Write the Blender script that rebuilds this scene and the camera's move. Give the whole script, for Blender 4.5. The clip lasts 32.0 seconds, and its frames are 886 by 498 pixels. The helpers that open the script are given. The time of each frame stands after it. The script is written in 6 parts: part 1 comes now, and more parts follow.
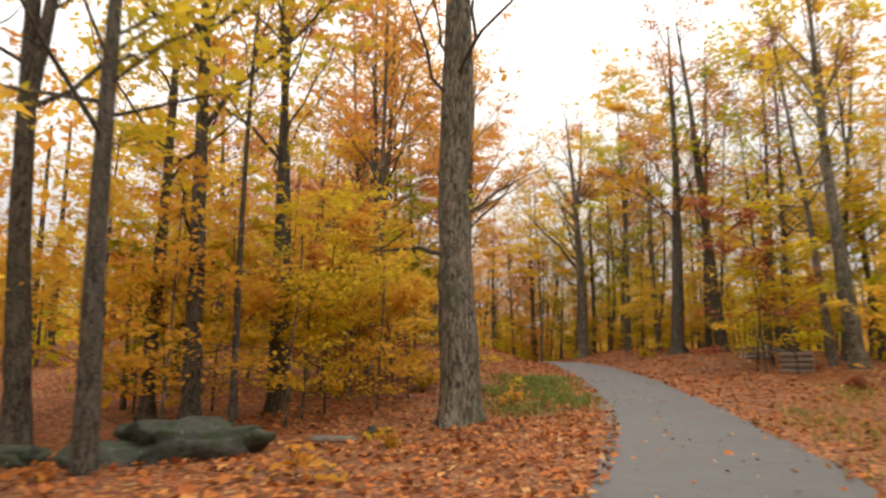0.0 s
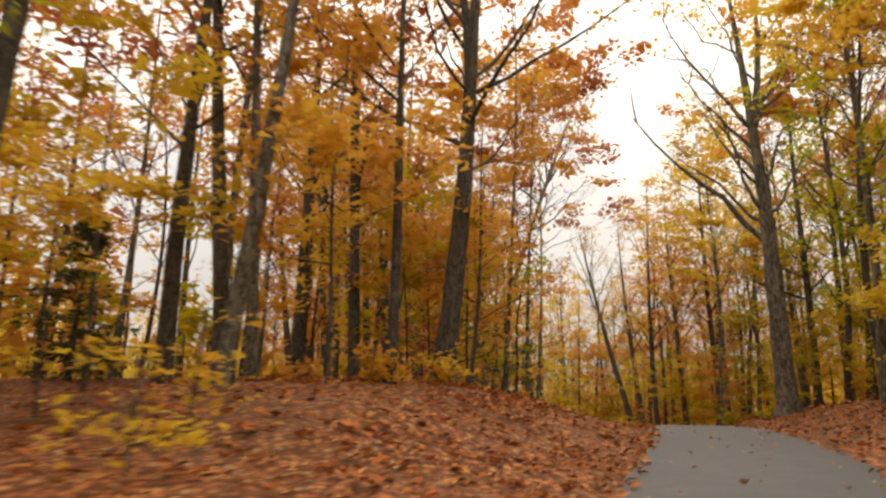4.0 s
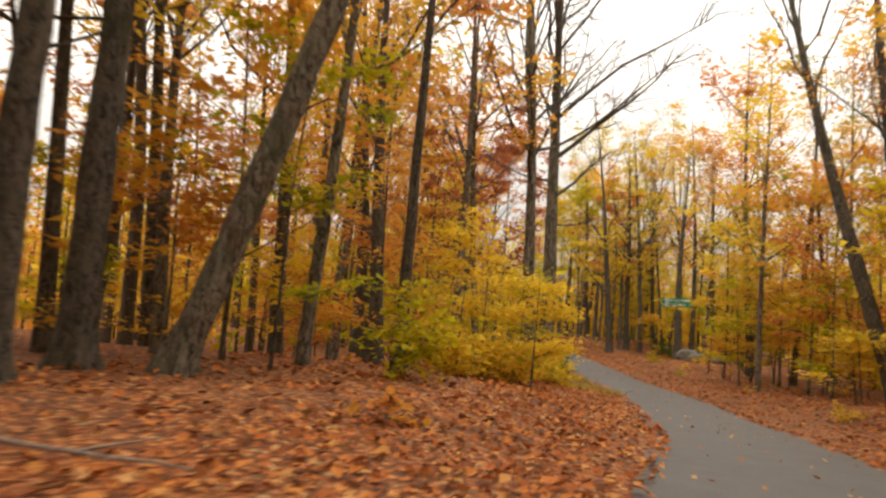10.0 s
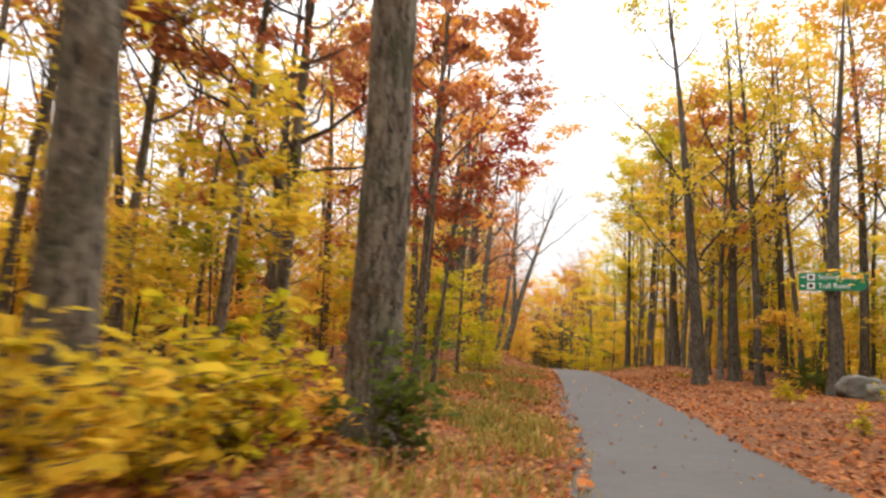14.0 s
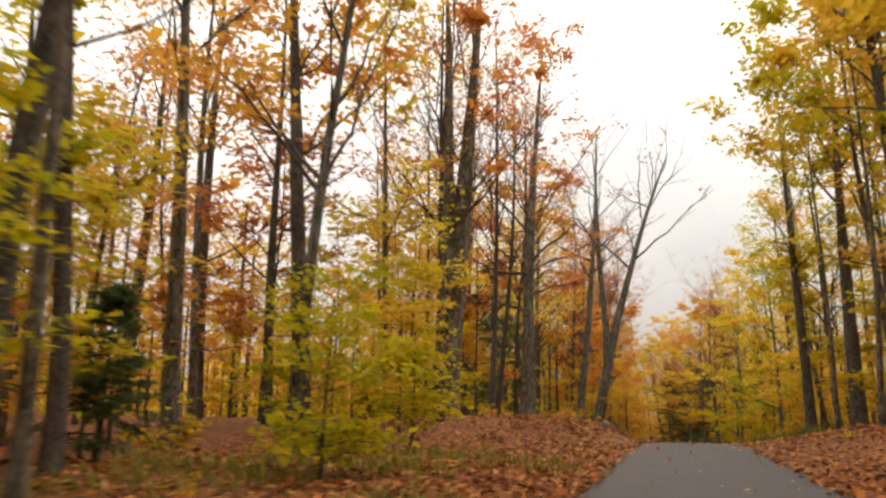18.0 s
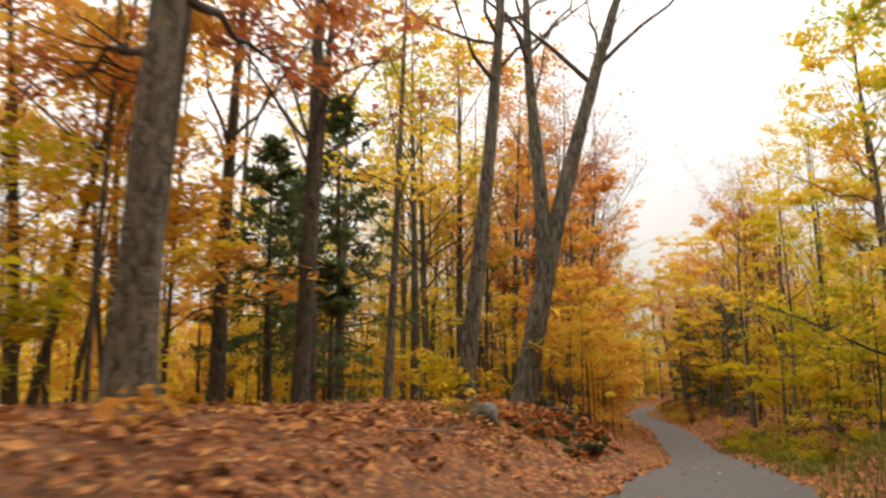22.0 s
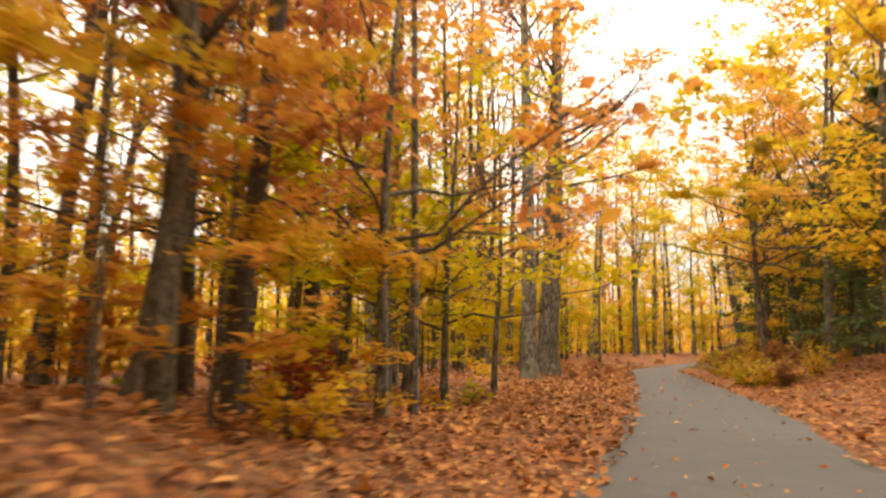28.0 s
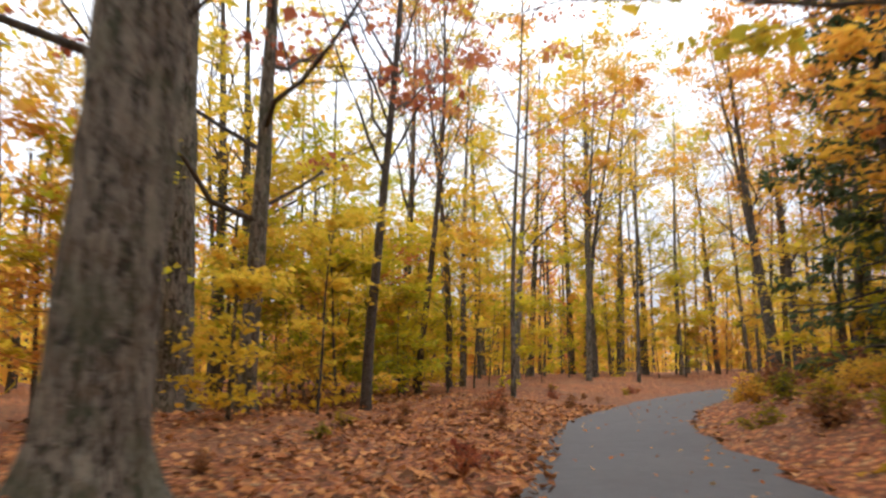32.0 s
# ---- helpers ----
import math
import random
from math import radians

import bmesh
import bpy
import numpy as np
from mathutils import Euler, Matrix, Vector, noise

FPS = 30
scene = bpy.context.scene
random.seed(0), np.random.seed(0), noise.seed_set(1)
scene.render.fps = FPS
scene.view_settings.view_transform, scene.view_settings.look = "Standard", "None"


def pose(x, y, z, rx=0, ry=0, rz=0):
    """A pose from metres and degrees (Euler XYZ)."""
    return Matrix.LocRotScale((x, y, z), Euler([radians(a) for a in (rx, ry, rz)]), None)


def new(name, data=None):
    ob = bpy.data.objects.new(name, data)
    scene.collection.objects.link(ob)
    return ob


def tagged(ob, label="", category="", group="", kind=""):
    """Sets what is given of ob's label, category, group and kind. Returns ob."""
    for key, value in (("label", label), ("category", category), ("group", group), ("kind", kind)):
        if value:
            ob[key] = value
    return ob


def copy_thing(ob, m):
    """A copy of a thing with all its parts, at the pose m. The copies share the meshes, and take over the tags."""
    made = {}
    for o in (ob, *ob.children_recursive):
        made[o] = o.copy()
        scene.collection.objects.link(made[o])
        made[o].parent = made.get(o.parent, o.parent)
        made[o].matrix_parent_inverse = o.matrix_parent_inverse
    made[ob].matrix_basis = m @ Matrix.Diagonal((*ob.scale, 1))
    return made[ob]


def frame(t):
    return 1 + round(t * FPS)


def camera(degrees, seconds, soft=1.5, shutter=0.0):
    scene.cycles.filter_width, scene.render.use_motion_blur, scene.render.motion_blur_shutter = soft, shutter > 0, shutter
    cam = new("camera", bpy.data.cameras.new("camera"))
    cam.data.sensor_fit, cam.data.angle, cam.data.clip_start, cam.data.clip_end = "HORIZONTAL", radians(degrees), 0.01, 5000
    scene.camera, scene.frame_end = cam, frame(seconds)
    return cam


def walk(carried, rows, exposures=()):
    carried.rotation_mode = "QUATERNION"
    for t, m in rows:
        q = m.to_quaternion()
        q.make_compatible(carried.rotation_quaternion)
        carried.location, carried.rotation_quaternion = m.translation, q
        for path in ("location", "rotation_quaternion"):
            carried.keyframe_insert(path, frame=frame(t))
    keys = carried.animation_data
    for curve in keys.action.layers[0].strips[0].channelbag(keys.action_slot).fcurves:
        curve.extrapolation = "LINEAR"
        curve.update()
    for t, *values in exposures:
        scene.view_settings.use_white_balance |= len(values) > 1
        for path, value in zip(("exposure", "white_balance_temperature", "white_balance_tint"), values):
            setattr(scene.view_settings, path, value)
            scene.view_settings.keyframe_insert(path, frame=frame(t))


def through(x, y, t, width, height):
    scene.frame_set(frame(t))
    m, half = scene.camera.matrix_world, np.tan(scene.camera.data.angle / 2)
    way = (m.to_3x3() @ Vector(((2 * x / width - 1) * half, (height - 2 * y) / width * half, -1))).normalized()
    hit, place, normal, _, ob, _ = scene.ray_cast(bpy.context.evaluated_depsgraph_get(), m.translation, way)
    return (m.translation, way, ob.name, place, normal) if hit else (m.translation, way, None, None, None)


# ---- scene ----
cam = camera(60.9, 32.0, 2.5, 0.5)
# seconds, place of the eye, tilt, lean and heading in degrees
PATH = [
    (0.00, 0.091, 0.140, 1.315, 100.10, -0.04, 20.23),
    (0.50, 0.040, 4.057, 1.273, 100.47, -0.43, 23.77),
    (1.00, -0.170, 7.991, 1.317, 100.85, 0.22, 25.16),
    (1.50, -0.481, 11.983, 1.447, 101.18, -0.68, 27.93),
    (2.00, -0.886, 15.936, 1.576, 101.97, -2.25, 30.94),
    (2.50, -1.496, 19.747, 1.689, 102.02, -1.77, 32.81),
    (3.00, -2.111, 23.391, 1.907, 102.40, -1.16, 34.15),
    (3.50, -2.859, 26.944, 2.153, 103.39, -1.37, 35.60),
    (4.00, -3.552, 30.369, 2.436, 104.02, -0.71, 36.28),
    (4.50, -4.358, 33.824, 2.704, 104.38, -1.04, 37.89),
    (5.00, -5.226, 37.255, 2.966, 104.03, -1.38, 38.93),
    (5.50, -6.218, 40.634, 3.218, 103.25, -2.13, 41.21),
    (6.00, -7.335, 43.964, 3.462, 102.47, -2.88, 43.49),
    (6.50, -8.576, 47.245, 3.703, 102.12, -3.22, 44.53),
    (7.00, -9.879, 50.502, 3.942, 101.36, -3.32, 45.97),
    (7.50, -11.231, 53.828, 4.072, 101.16, -3.36, 47.94),
    (8.00, -12.724, 57.218, 4.205, 99.05, -3.77, 49.58),
    (8.50, -14.337, 60.526, 4.293, 97.31, -3.27, 50.55),
    (9.00, -16.193, 63.802, 4.264, 95.97, -3.00, 50.30),
    (9.50, -18.087, 67.038, 4.239, 95.44, -3.36, 51.01),
    (10.00, -20.149, 70.023, 4.064, 94.99, -3.73, 52.34),
    (10.50, -22.136, 73.099, 3.954, 95.17, -2.54, 54.70),
    (11.00, -24.131, 76.291, 3.738, 95.74, -0.66, 56.19),
    (11.50, -26.248, 79.455, 3.481, 95.38, -0.73, 56.66),
    (12.00, -28.412, 82.494, 3.288, 95.46, -2.11, 55.82),
    (12.50, -30.725, 85.552, 3.068, 96.41, -2.41, 56.15),
    (13.00, -33.140, 88.512, 2.804, 97.47, -3.53, 57.14),
    (13.50, -35.715, 91.586, 2.572, 97.63, -3.65, 59.93),
    (14.00, -38.179, 94.444, 2.435, 97.88, -3.49, 61.21),
    (14.50, -40.832, 97.296, 2.307, 98.63, -2.95, 62.36),
    (15.00, -43.555, 99.965, 2.193, 99.08, -2.66, 63.36),
    (15.50, -46.375, 102.360, 2.121, 100.09, -2.01, 65.56),
    (16.00, -49.232, 104.619, 2.108, 101.09, -1.37, 67.77),
    (16.50, -52.063, 106.884, 2.174, 101.55, -1.07, 68.77),
    (17.00, -54.859, 109.198, 2.286, 102.09, -0.25, 70.19),
    (17.50, -57.714, 111.390, 2.456, 102.23, 0.08, 70.82),
    (18.00, -60.443, 113.578, 2.531, 102.83, -0.18, 71.88),
    (18.50, -63.165, 115.788, 2.604, 102.31, -1.38, 72.77),
    (19.00, -65.973, 117.923, 2.756, 101.91, -1.75, 75.30),
    (19.50, -68.883, 120.037, 2.860, 101.28, -1.52, 77.27),
    (20.00, -71.889, 122.153, 2.971, 100.73, -1.98, 78.19),
    (20.50, -74.885, 124.149, 3.044, 100.33, -1.23, 78.21),
    (21.00, -77.952, 126.141, 3.032, 99.99, -0.47, 76.23),
    (21.50, -80.891, 128.187, 3.100, 99.20, 0.12, 74.19),
    (22.00, -83.917, 130.291, 3.075, 99.49, 0.95, 73.26),
    (22.50, -87.150, 132.520, 2.924, 98.50, 1.59, 71.50),
    (23.00, -90.521, 134.903, 2.753, 97.02, 1.96, 70.18),
    (23.50, -93.670, 136.954, 2.545, 96.83, 1.54, 69.16),
    (24.00, -97.009, 139.288, 2.266, 97.28, 1.27, 69.16),
    (24.50, -100.317, 141.531, 1.936, 98.20, 1.10, 70.61),
    (25.00, -103.616, 143.852, 1.551, 98.11, 0.72, 71.13),
    (25.50, -106.916, 146.170, 1.165, 98.22, 0.25, 71.36),
    (26.00, -110.262, 148.474, 0.795, 98.21, 0.20, 72.10),
    (26.50, -113.697, 150.744, 0.457, 98.18, 0.09, 73.74),
    (27.00, -117.212, 152.971, 0.154, 98.16, -0.02, 75.38),
    (27.50, -120.800, 155.142, -0.112, 98.15, -0.07, 76.12),
    (28.00, -124.422, 157.283, -0.358, 97.14, -0.06, 77.94),
    (28.50, -127.625, 159.292, -0.451, 98.17, 0.19, 79.37),
    (29.00, -130.845, 161.086, -0.512, 99.79, 0.12, 77.96),
    (29.50, -134.175, 162.946, -0.523, 100.48, -0.10, 74.43),
    (30.00, -137.511, 164.640, -0.457, 100.81, 0.00, 71.66),
    (30.50, -140.843, 166.265, -0.467, 100.86, -0.06, 71.23),
    (31.00, -144.222, 167.817, -0.496, 100.69, -0.37, 72.17),
    (31.50, -147.529, 169.321, -0.541, 99.51, 0.05, 73.66),
    (32.00, -150.856, 170.827, -0.566, 98.61, 0.23, 75.25)
]
walk(cam, [(t, pose(x, y, z, a, b, c)) for t, x, y, z, a, b, c in PATH],
     [(0, 0.02, 6900, 10), (1, -0.13, 7350, 10), (2, -0.08, 7450, 10), (4, -0.15, 7350, 10), (7, -0.16, 7200, 10), (8, -0.19, 7250, 10), (9, 0.03, 7250, 10), (10, 0.24, 7450, 10), (11, 0.06, 7050, 10), (12, 0.10, 6500, 10), (13, 0.51, 6500, 10), (14, 0.60, 6600, 10), (17, -0.37, 7350, 10), (18, -0.04, 7150, 10), (19, -0.06, 7550, 10), (20, 0.20, 7700, 10), (21, 0.06, 7300, 10), (23, 0.33, 6700, 10), (24, 0.50, 6150, 10), (25, 0.63, 6250, 10), (28, 0.92, 8000, 10), (29, 0.87, 7550, 10), (30, 0.75, 5250, 10), (31, 0.79, 5100, 10), (32, 0.42, 5900, 10)])

# ---- light: bright overcast sky, thin cloud with a little blue low down ----
world = bpy.data.worlds.new("overcast_sky")
scene.world = world
world.use_nodes = True
wt = world.node_tree
sky = wt.nodes.new("ShaderNodeTexSky")
sky.sky_type, sky.sun_disc = "NISHITA", False
sky.sun_elevation, sky.sun_rotation = radians(38), radians(160)
sky.dust_density = 3.0
dim = wt.nodes.new("ShaderNodeVectorMath")
dim.operation = "SCALE"
dim.inputs["Scale"].default_value = 0.10
wt.links.new(sky.outputs["Color"], dim.inputs[0])
co = wt.nodes.new("ShaderNodeTexCoord")
cloud = wt.nodes.new("ShaderNodeTexNoise")
cloud.inputs["Scale"].default_value, cloud.inputs["Detail"].default_value = 2.2, 5.0
wt.links.new(co.outputs["Generated"], cloud.inputs["Vector"])
cover = wt.nodes.new("ShaderNodeMapRange")
for k, v in (("From Min", 0.28), ("From Max", 0.55), ("To Min", 0.62), ("To Max", 1.0)):
    cover.inputs[k].default_value = v
wt.links.new(cloud.outputs["Fac"], cover.inputs["Value"])
veil = wt.nodes.new("ShaderNodeMix")
veil.data_type = "RGBA"
veil.inputs["B"].default_value = (1.0, 0.985, 0.99, 1)
wt.links.new(cover.outputs["Result"], veil.inputs["Factor"])
wt.links.new(dim.outputs["Vector"], veil.inputs["A"])
# an overcast sky is brighter overhead than low down
split = wt.nodes.new("ShaderNodeSeparateXYZ")
wt.links.new(co.outputs["Generated"], split.inputs[0])
lift = wt.nodes.new("ShaderNodeMapRange")
for k, v in (("From Min", 0.0), ("From Max", 1.0), ("To Min", 0.31), ("To Max", 2.45)):
    lift.inputs[k].default_value = v
wt.links.new(split.outputs["Z"], lift.inputs["Value"])
tall = wt.nodes.new("ShaderNodeVectorMath")
tall.operation = "SCALE"
wt.links.new(veil.outputs["Result"], tall.inputs[0])
wt.links.new(lift.outputs["Result"], tall.inputs["Scale"])
back = wt.nodes["Background"]
back.inputs["Strength"].default_value = 1.25
wt.links.new(tall.outputs["Vector"], back.inputs["Color"])
sun = new("sun", bpy.data.lights.new("sun", "SUN"))
sun.data.energy, sun.data.angle, sun.data.color = 1.0, radians(30), (1.0, 0.97, 0.92)
sun.matrix_world = pose(0, 0, 60, 52, 0, 200)

# ---- materials ----
def nodes_of(name, rough=0.8):
    m = bpy.data.materials.new(name)
    m.use_nodes = True
    nt = m.node_tree
    b = nt.nodes["Principled BSDF"]
    b.inputs["Roughness"].default_value = rough
    b.inputs["Specular IOR Level"].default_value = 0.25
    return m, nt, b


def noise_node(nt, vec, scale, detail=4.0, rough=0.6):
    n = nt.nodes.new("ShaderNodeTexNoise")
    n.inputs["Scale"].default_value, n.inputs["Detail"].default_value, n.inputs["Roughness"].default_value = scale, detail, rough
    if vec:
        nt.links.new(vec, n.inputs["Vector"])
    return n.outputs["Fac"]


def ramp_node(nt, fac, stops):
    r = nt.nodes.new("ShaderNodeValToRGB")
    e = r.color_ramp.elements
    while len(e) < len(stops):
        e.new(0.5)
    for k, (p, c) in zip(e, stops):
        k.position, k.color = p, (*c, 1)
    nt.links.new(fac, r.inputs["Fac"])
    return r.outputs["Color"]


def math_node(nt, op, a, b):
    n = nt.nodes.new("ShaderNodeMath")
    n.operation = op
    for i, v in enumerate((a, b)):
        if isinstance(v, (int, float)):
            n.inputs[i].default_value = v
        else:
            nt.links.new(v, n.inputs[i])
    return n.outputs[0]


def mix_node(nt, fac, a, b, kind="MIX"):
    n = nt.nodes.new("ShaderNodeMix")
    n.data_type, n.blend_type = "RGBA", kind
    for key, v in (("Factor", fac), ("A", a), ("B", b)):
        if isinstance(v, tuple):
            n.inputs[key].default_value = (*v, 1)
        elif isinstance(v, (int, float)):
            n.inputs[key].default_value = v
        else:
            nt.links.new(v, n.inputs[key])
    return n.outputs["Result"]


def coords(nt, kind="Object", scale=(1, 1, 1)):
    c = nt.nodes.new("ShaderNodeTexCoord")
    mp = nt.nodes.new("ShaderNodeMapping")
    mp.inputs["Scale"].default_value = scale
    nt.links.new(c.outputs[kind], mp.inputs["Vector"])
    return mp.outputs["Vector"]


def place_vec(nt, scale=(1, 1, 1)):
    g = nt.nodes.new("ShaderNodeNewGeometry")
    mp = nt.nodes.new("ShaderNodeMapping")
    mp.inputs["Scale"].default_value = scale
    nt.links.new(g.outputs["Position"], mp.inputs["Vector"])
    return mp.outputs["Vector"], g


def bump_node(nt, b, h, strength, dist):
    n = nt.nodes.new("ShaderNodeBump")
    n.inputs["Strength"].default_value, n.inputs["Distance"].default_value = strength, dist
    nt.links.new(h, n.inputs["Height"])
    nt.links.new(n.outputs["Normal"], b.inputs["Normal"])


def leaf_material(name, stops, through=0.62, each=0.5):
    """Autumn leaves: tone by leaf, by bough and by tree; light comes through them."""
    m = bpy.data.materials.new(name)
    m.use_nodes = True
    nt = m.node_tree
    b = nt.nodes["Principled BSDF"]
    vec, g = place_vec(nt)
    isl = g.outputs["Random Per Island"]
    info = nt.nodes.new("ShaderNodeObjectInfo")
    bough = noise_node(nt, vec, 0.55, 2.0)
    f = math_node(nt, "ADD", math_node(nt, "MULTIPLY", isl, each), math_node(nt, "MULTIPLY", bough, 1.05 - each))
    f = math_node(nt, "ADD", f, math_node(nt, "MULTIPLY", math_node(nt, "SUBTRACT", info.outputs["Random"], 0.5), 0.5))
    col = ramp_node(nt, f, stops)
    spot = noise_node(nt, vec, 30.0, 2.0)
    col = mix_node(nt, math_node(nt, "MULTIPLY", spot, 0.22), col, (0.30, 0.15, 0.03), "MIX")
    nt.links.new(col, b.inputs["Base Color"])
    b.inputs["Roughness"].default_value = 0.75
    b.inputs["Specular IOR Level"].default_value = 0.08
    tr = nt.nodes.new("ShaderNodeBsdfTranslucent")
    nt.links.new(col, tr.inputs["Color"])
    mx = nt.nodes.new("ShaderNodeMixShader")
    mx.inputs[0].default_value = through
    nt.links.new(b.outputs[0], mx.inputs[1])
    nt.links.new(tr.outputs[0], mx.inputs[2])
    nt.links.new(mx.outputs[0], nt.nodes["Material Output"].inputs["Surface"])
    return m


LEAVES = {}
LEAVES["yellow"] = leaf_material("yellow_leaves", [(0.1, (0.44, 0.39, 0.035)), (0.35, (0.68, 0.515, 0.04)), (0.65, (0.80, 0.55, 0.055)), (0.9, (0.76, 0.42, 0.065))])
LEAVES["gold"] = leaf_material("golden_leaves", [(0.1, (0.54, 0.41, 0.04)), (0.4, (0.72, 0.445, 0.05)), (0.7, (0.73, 0.375, 0.055)), (0.95, (0.62, 0.28, 0.06))])
LEAVES["orange"] = leaf_material("orange_leaves", [(0.1, (0.70, 0.42, 0.06)), (0.45, (0.70, 0.33, 0.065)), (0.75, (0.62, 0.24, 0.065)), (0.95, (0.46, 0.14, 0.05))])
LEAVES["rust"] = leaf_material("rust_leaves", [(0.1, (0.50, 0.22, 0.08)), (0.45, (0.44, 0.15, 0.065)), (0.75, (0.34, 0.095, 0.05)), (0.95, (0.24, 0.055, 0.04))])
LEAVES["red"] = leaf_material("red_leaves", [(0.1, (0.50, 0.11, 0.04)), (0.5, (0.40, 0.06, 0.035)), (0.9, (0.24, 0.025, 0.025))])
LEAVES["lime"] = leaf_material("yellow_green_leaves", [(0.1, (0.22, 0.26, 0.015)), (0.4, (0.42, 0.42, 0.02)), (0.7, (0.62, 0.50, 0.02)), (0.95, (0.66, 0.42, 0.02))])
LEAVES["olive"] = leaf_material("olive_leaves", [(0.1, (0.16, 0.18, 0.015)), (0.45, (0.33, 0.28, 0.02)), (0.8, (0.50, 0.34, 0.02)), (0.95, (0.5, 0.25, 0.02))])
LEAVES["brown"] = leaf_material("withered_leaves", [(0.1, (0.36, 0.18, 0.07)), (0.5, (0.30, 0.12, 0.05)), (0.9, (0.20, 0.07, 0.035))], 0.3)
LEAVES["green"] = leaf_material("green_leaves", [(0.1, (0.05, 0.10, 0.02)), (0.5, (0.10, 0.16, 0.025)), (0.9, (0.22, 0.22, 0.03))])
LEAVES["needle"] = leaf_material("dark_green_needles", [(0.1, (0.035, 0.075, 0.035)), (0.5, (0.07, 0.135, 0.058)), (0.9, (0.12, 0.19, 0.07))], 0.4)
LEAVES["litter"] = leaf_material("fallen_leaves", [(0.05, (0.08, 0.028, 0.014)), (0.28, (0.27, 0.078, 0.028)), (0.50, (0.46, 0.138, 0.042)), (0.72, (0.56, 0.205, 0.058)), (0.86, (0.60, 0.30, 0.10)), (0.97, (0.64, 0.44, 0.22))], 0.15, 0.85)
LEAVES["dull"] = leaf_material("dull_fallen_leaves", [(0.05, (0.09, 0.040, 0.022)), (0.28, (0.33, 0.130, 0.055)), (0.50, (0.52, 0.220, 0.080)), (0.72, (0.62, 0.31, 0.11)), (0.86, (0.66, 0.40, 0.18)), (0.97, (0.72, 0.54, 0.32))], 0.15, 0.85)
LEAVES["fern"] = leaf_material("green_grass", [(0.1, (0.05, 0.11, 0.03)), (0.5, (0.10, 0.19, 0.045)), (0.9, (0.24, 0.27, 0.07))], 0.3)
LEAVES["grass"] = leaf_material("faded_grass", [(0.1, (0.08, 0.11, 0.02)), (0.45, (0.17, 0.20, 0.035)), (0.75, (0.34, 0.29, 0.06)), (0.95, (0.46, 0.33, 0.10))], 0.3)


def bark_material(name, dark, light, moss, scale=1.0, lichen=0.5):
    """Furrowed bark with torn ridges, brown stains, grey-green lichen and moss."""
    m, nt, b = nodes_of(name, 0.9)
    vec = coords(nt, "Object", (1, 1, 0.24))
    v2 = coords(nt, "Object")
    warp = nt.nodes.new("ShaderNodeTexNoise")
    warp.inputs["Scale"].default_value, warp.inputs["Detail"].default_value = 7.0 * scale, 4.0
    nt.links.new(v2, warp.inputs["Vector"])
    push = nt.nodes.new("ShaderNodeVectorMath")
    push.operation = "MULTIPLY_ADD"
    push.inputs[1].default_value = (0.16, 0.16, 0.16)
    nt.links.new(warp.outputs["Color"], push.inputs[0])
    nt.links.new(vec, push.inputs[2])
    fur = noise_node(nt, push.outputs[0], 13.0 * scale, 5.0, 0.62)
    vor = nt.nodes.new("ShaderNodeTexVoronoi")
    vor.feature, vor.inputs["Scale"].default_value = "DISTANCE_TO_EDGE", 9.0 * scale
    nt.links.new(push.outputs[0], vor.inputs["Vector"])
    h = math_node(nt, "ADD", math_node(nt, "MULTIPLY", vor.outputs["Distance"], 0.7), math_node(nt, "MULTIPLY", fur, 0.95))
    col = ramp_node(nt, h, [(0.44, dark), (0.54, tuple((p + q) / 2 for p, q in zip(dark, light))), (0.66, light)])
    stain = noise_node(nt, v2, 2.6, 6.0, 0.75)
    col = mix_node(nt, ramp_node(nt, stain, [(0.50, (0, 0, 0)), (0.62, (0.6, 0.6, 0.6))]), col, tuple(0.55 * c * k for c, k in zip(light, (1.0, 0.82, 0.62))))
    blot = noise_node(nt, v2, 1.5, 6.0, 0.75)
    col = mix_node(nt, ramp_node(nt, blot, [(0.49, (0, 0, 0)), (0.58, (lichen, lichen, lichen))]), col, moss)
    pale = noise_node(nt, push.outputs[0], 5.0, 3.0, 0.55)
    col = mix_node(nt, ramp_node(nt, pale, [(0.54, (0, 0, 0)), (0.66, (0.5, 0.5, 0.5))]), col, tuple(min(1, c * k) for c, k in zip(light, (1.32, 1.36, 1.30))))
    nt.links.new(col, b.inputs["Base Color"])
    bump_node(nt, b, h, 1.0, 0.035)
    return m


BARK = bark_material("grey_maple_bark", (0.030, 0.025, 0.019), (0.205, 0.180, 0.142), (0.062, 0.070, 0.040), 1.0, 0.65)
BARK_LICHEN = bark_material("lichened_bark", (0.030, 0.026, 0.020), (0.20, 0.18, 0.145), (0.25, 0.27, 0.205), 1.0, 0.8)
BARK_DARK = bark_material("dark_bark", (0.020, 0.017, 0.014), (0.125, 0.108, 0.086), (0.05, 0.055, 0.03), 1.3)
BARK_PALE = bark_material("pale_beech_bark", (0.034, 0.029, 0.023), (0.18, 0.165, 0.138), (0.085, 0.095, 0.058), 0.8, 0.7)
TWIG = bark_material("twig_bark", (0.035, 0.028, 0.024), (0.13, 0.11, 0.095), (0.07, 0.07, 0.05), 2.0)


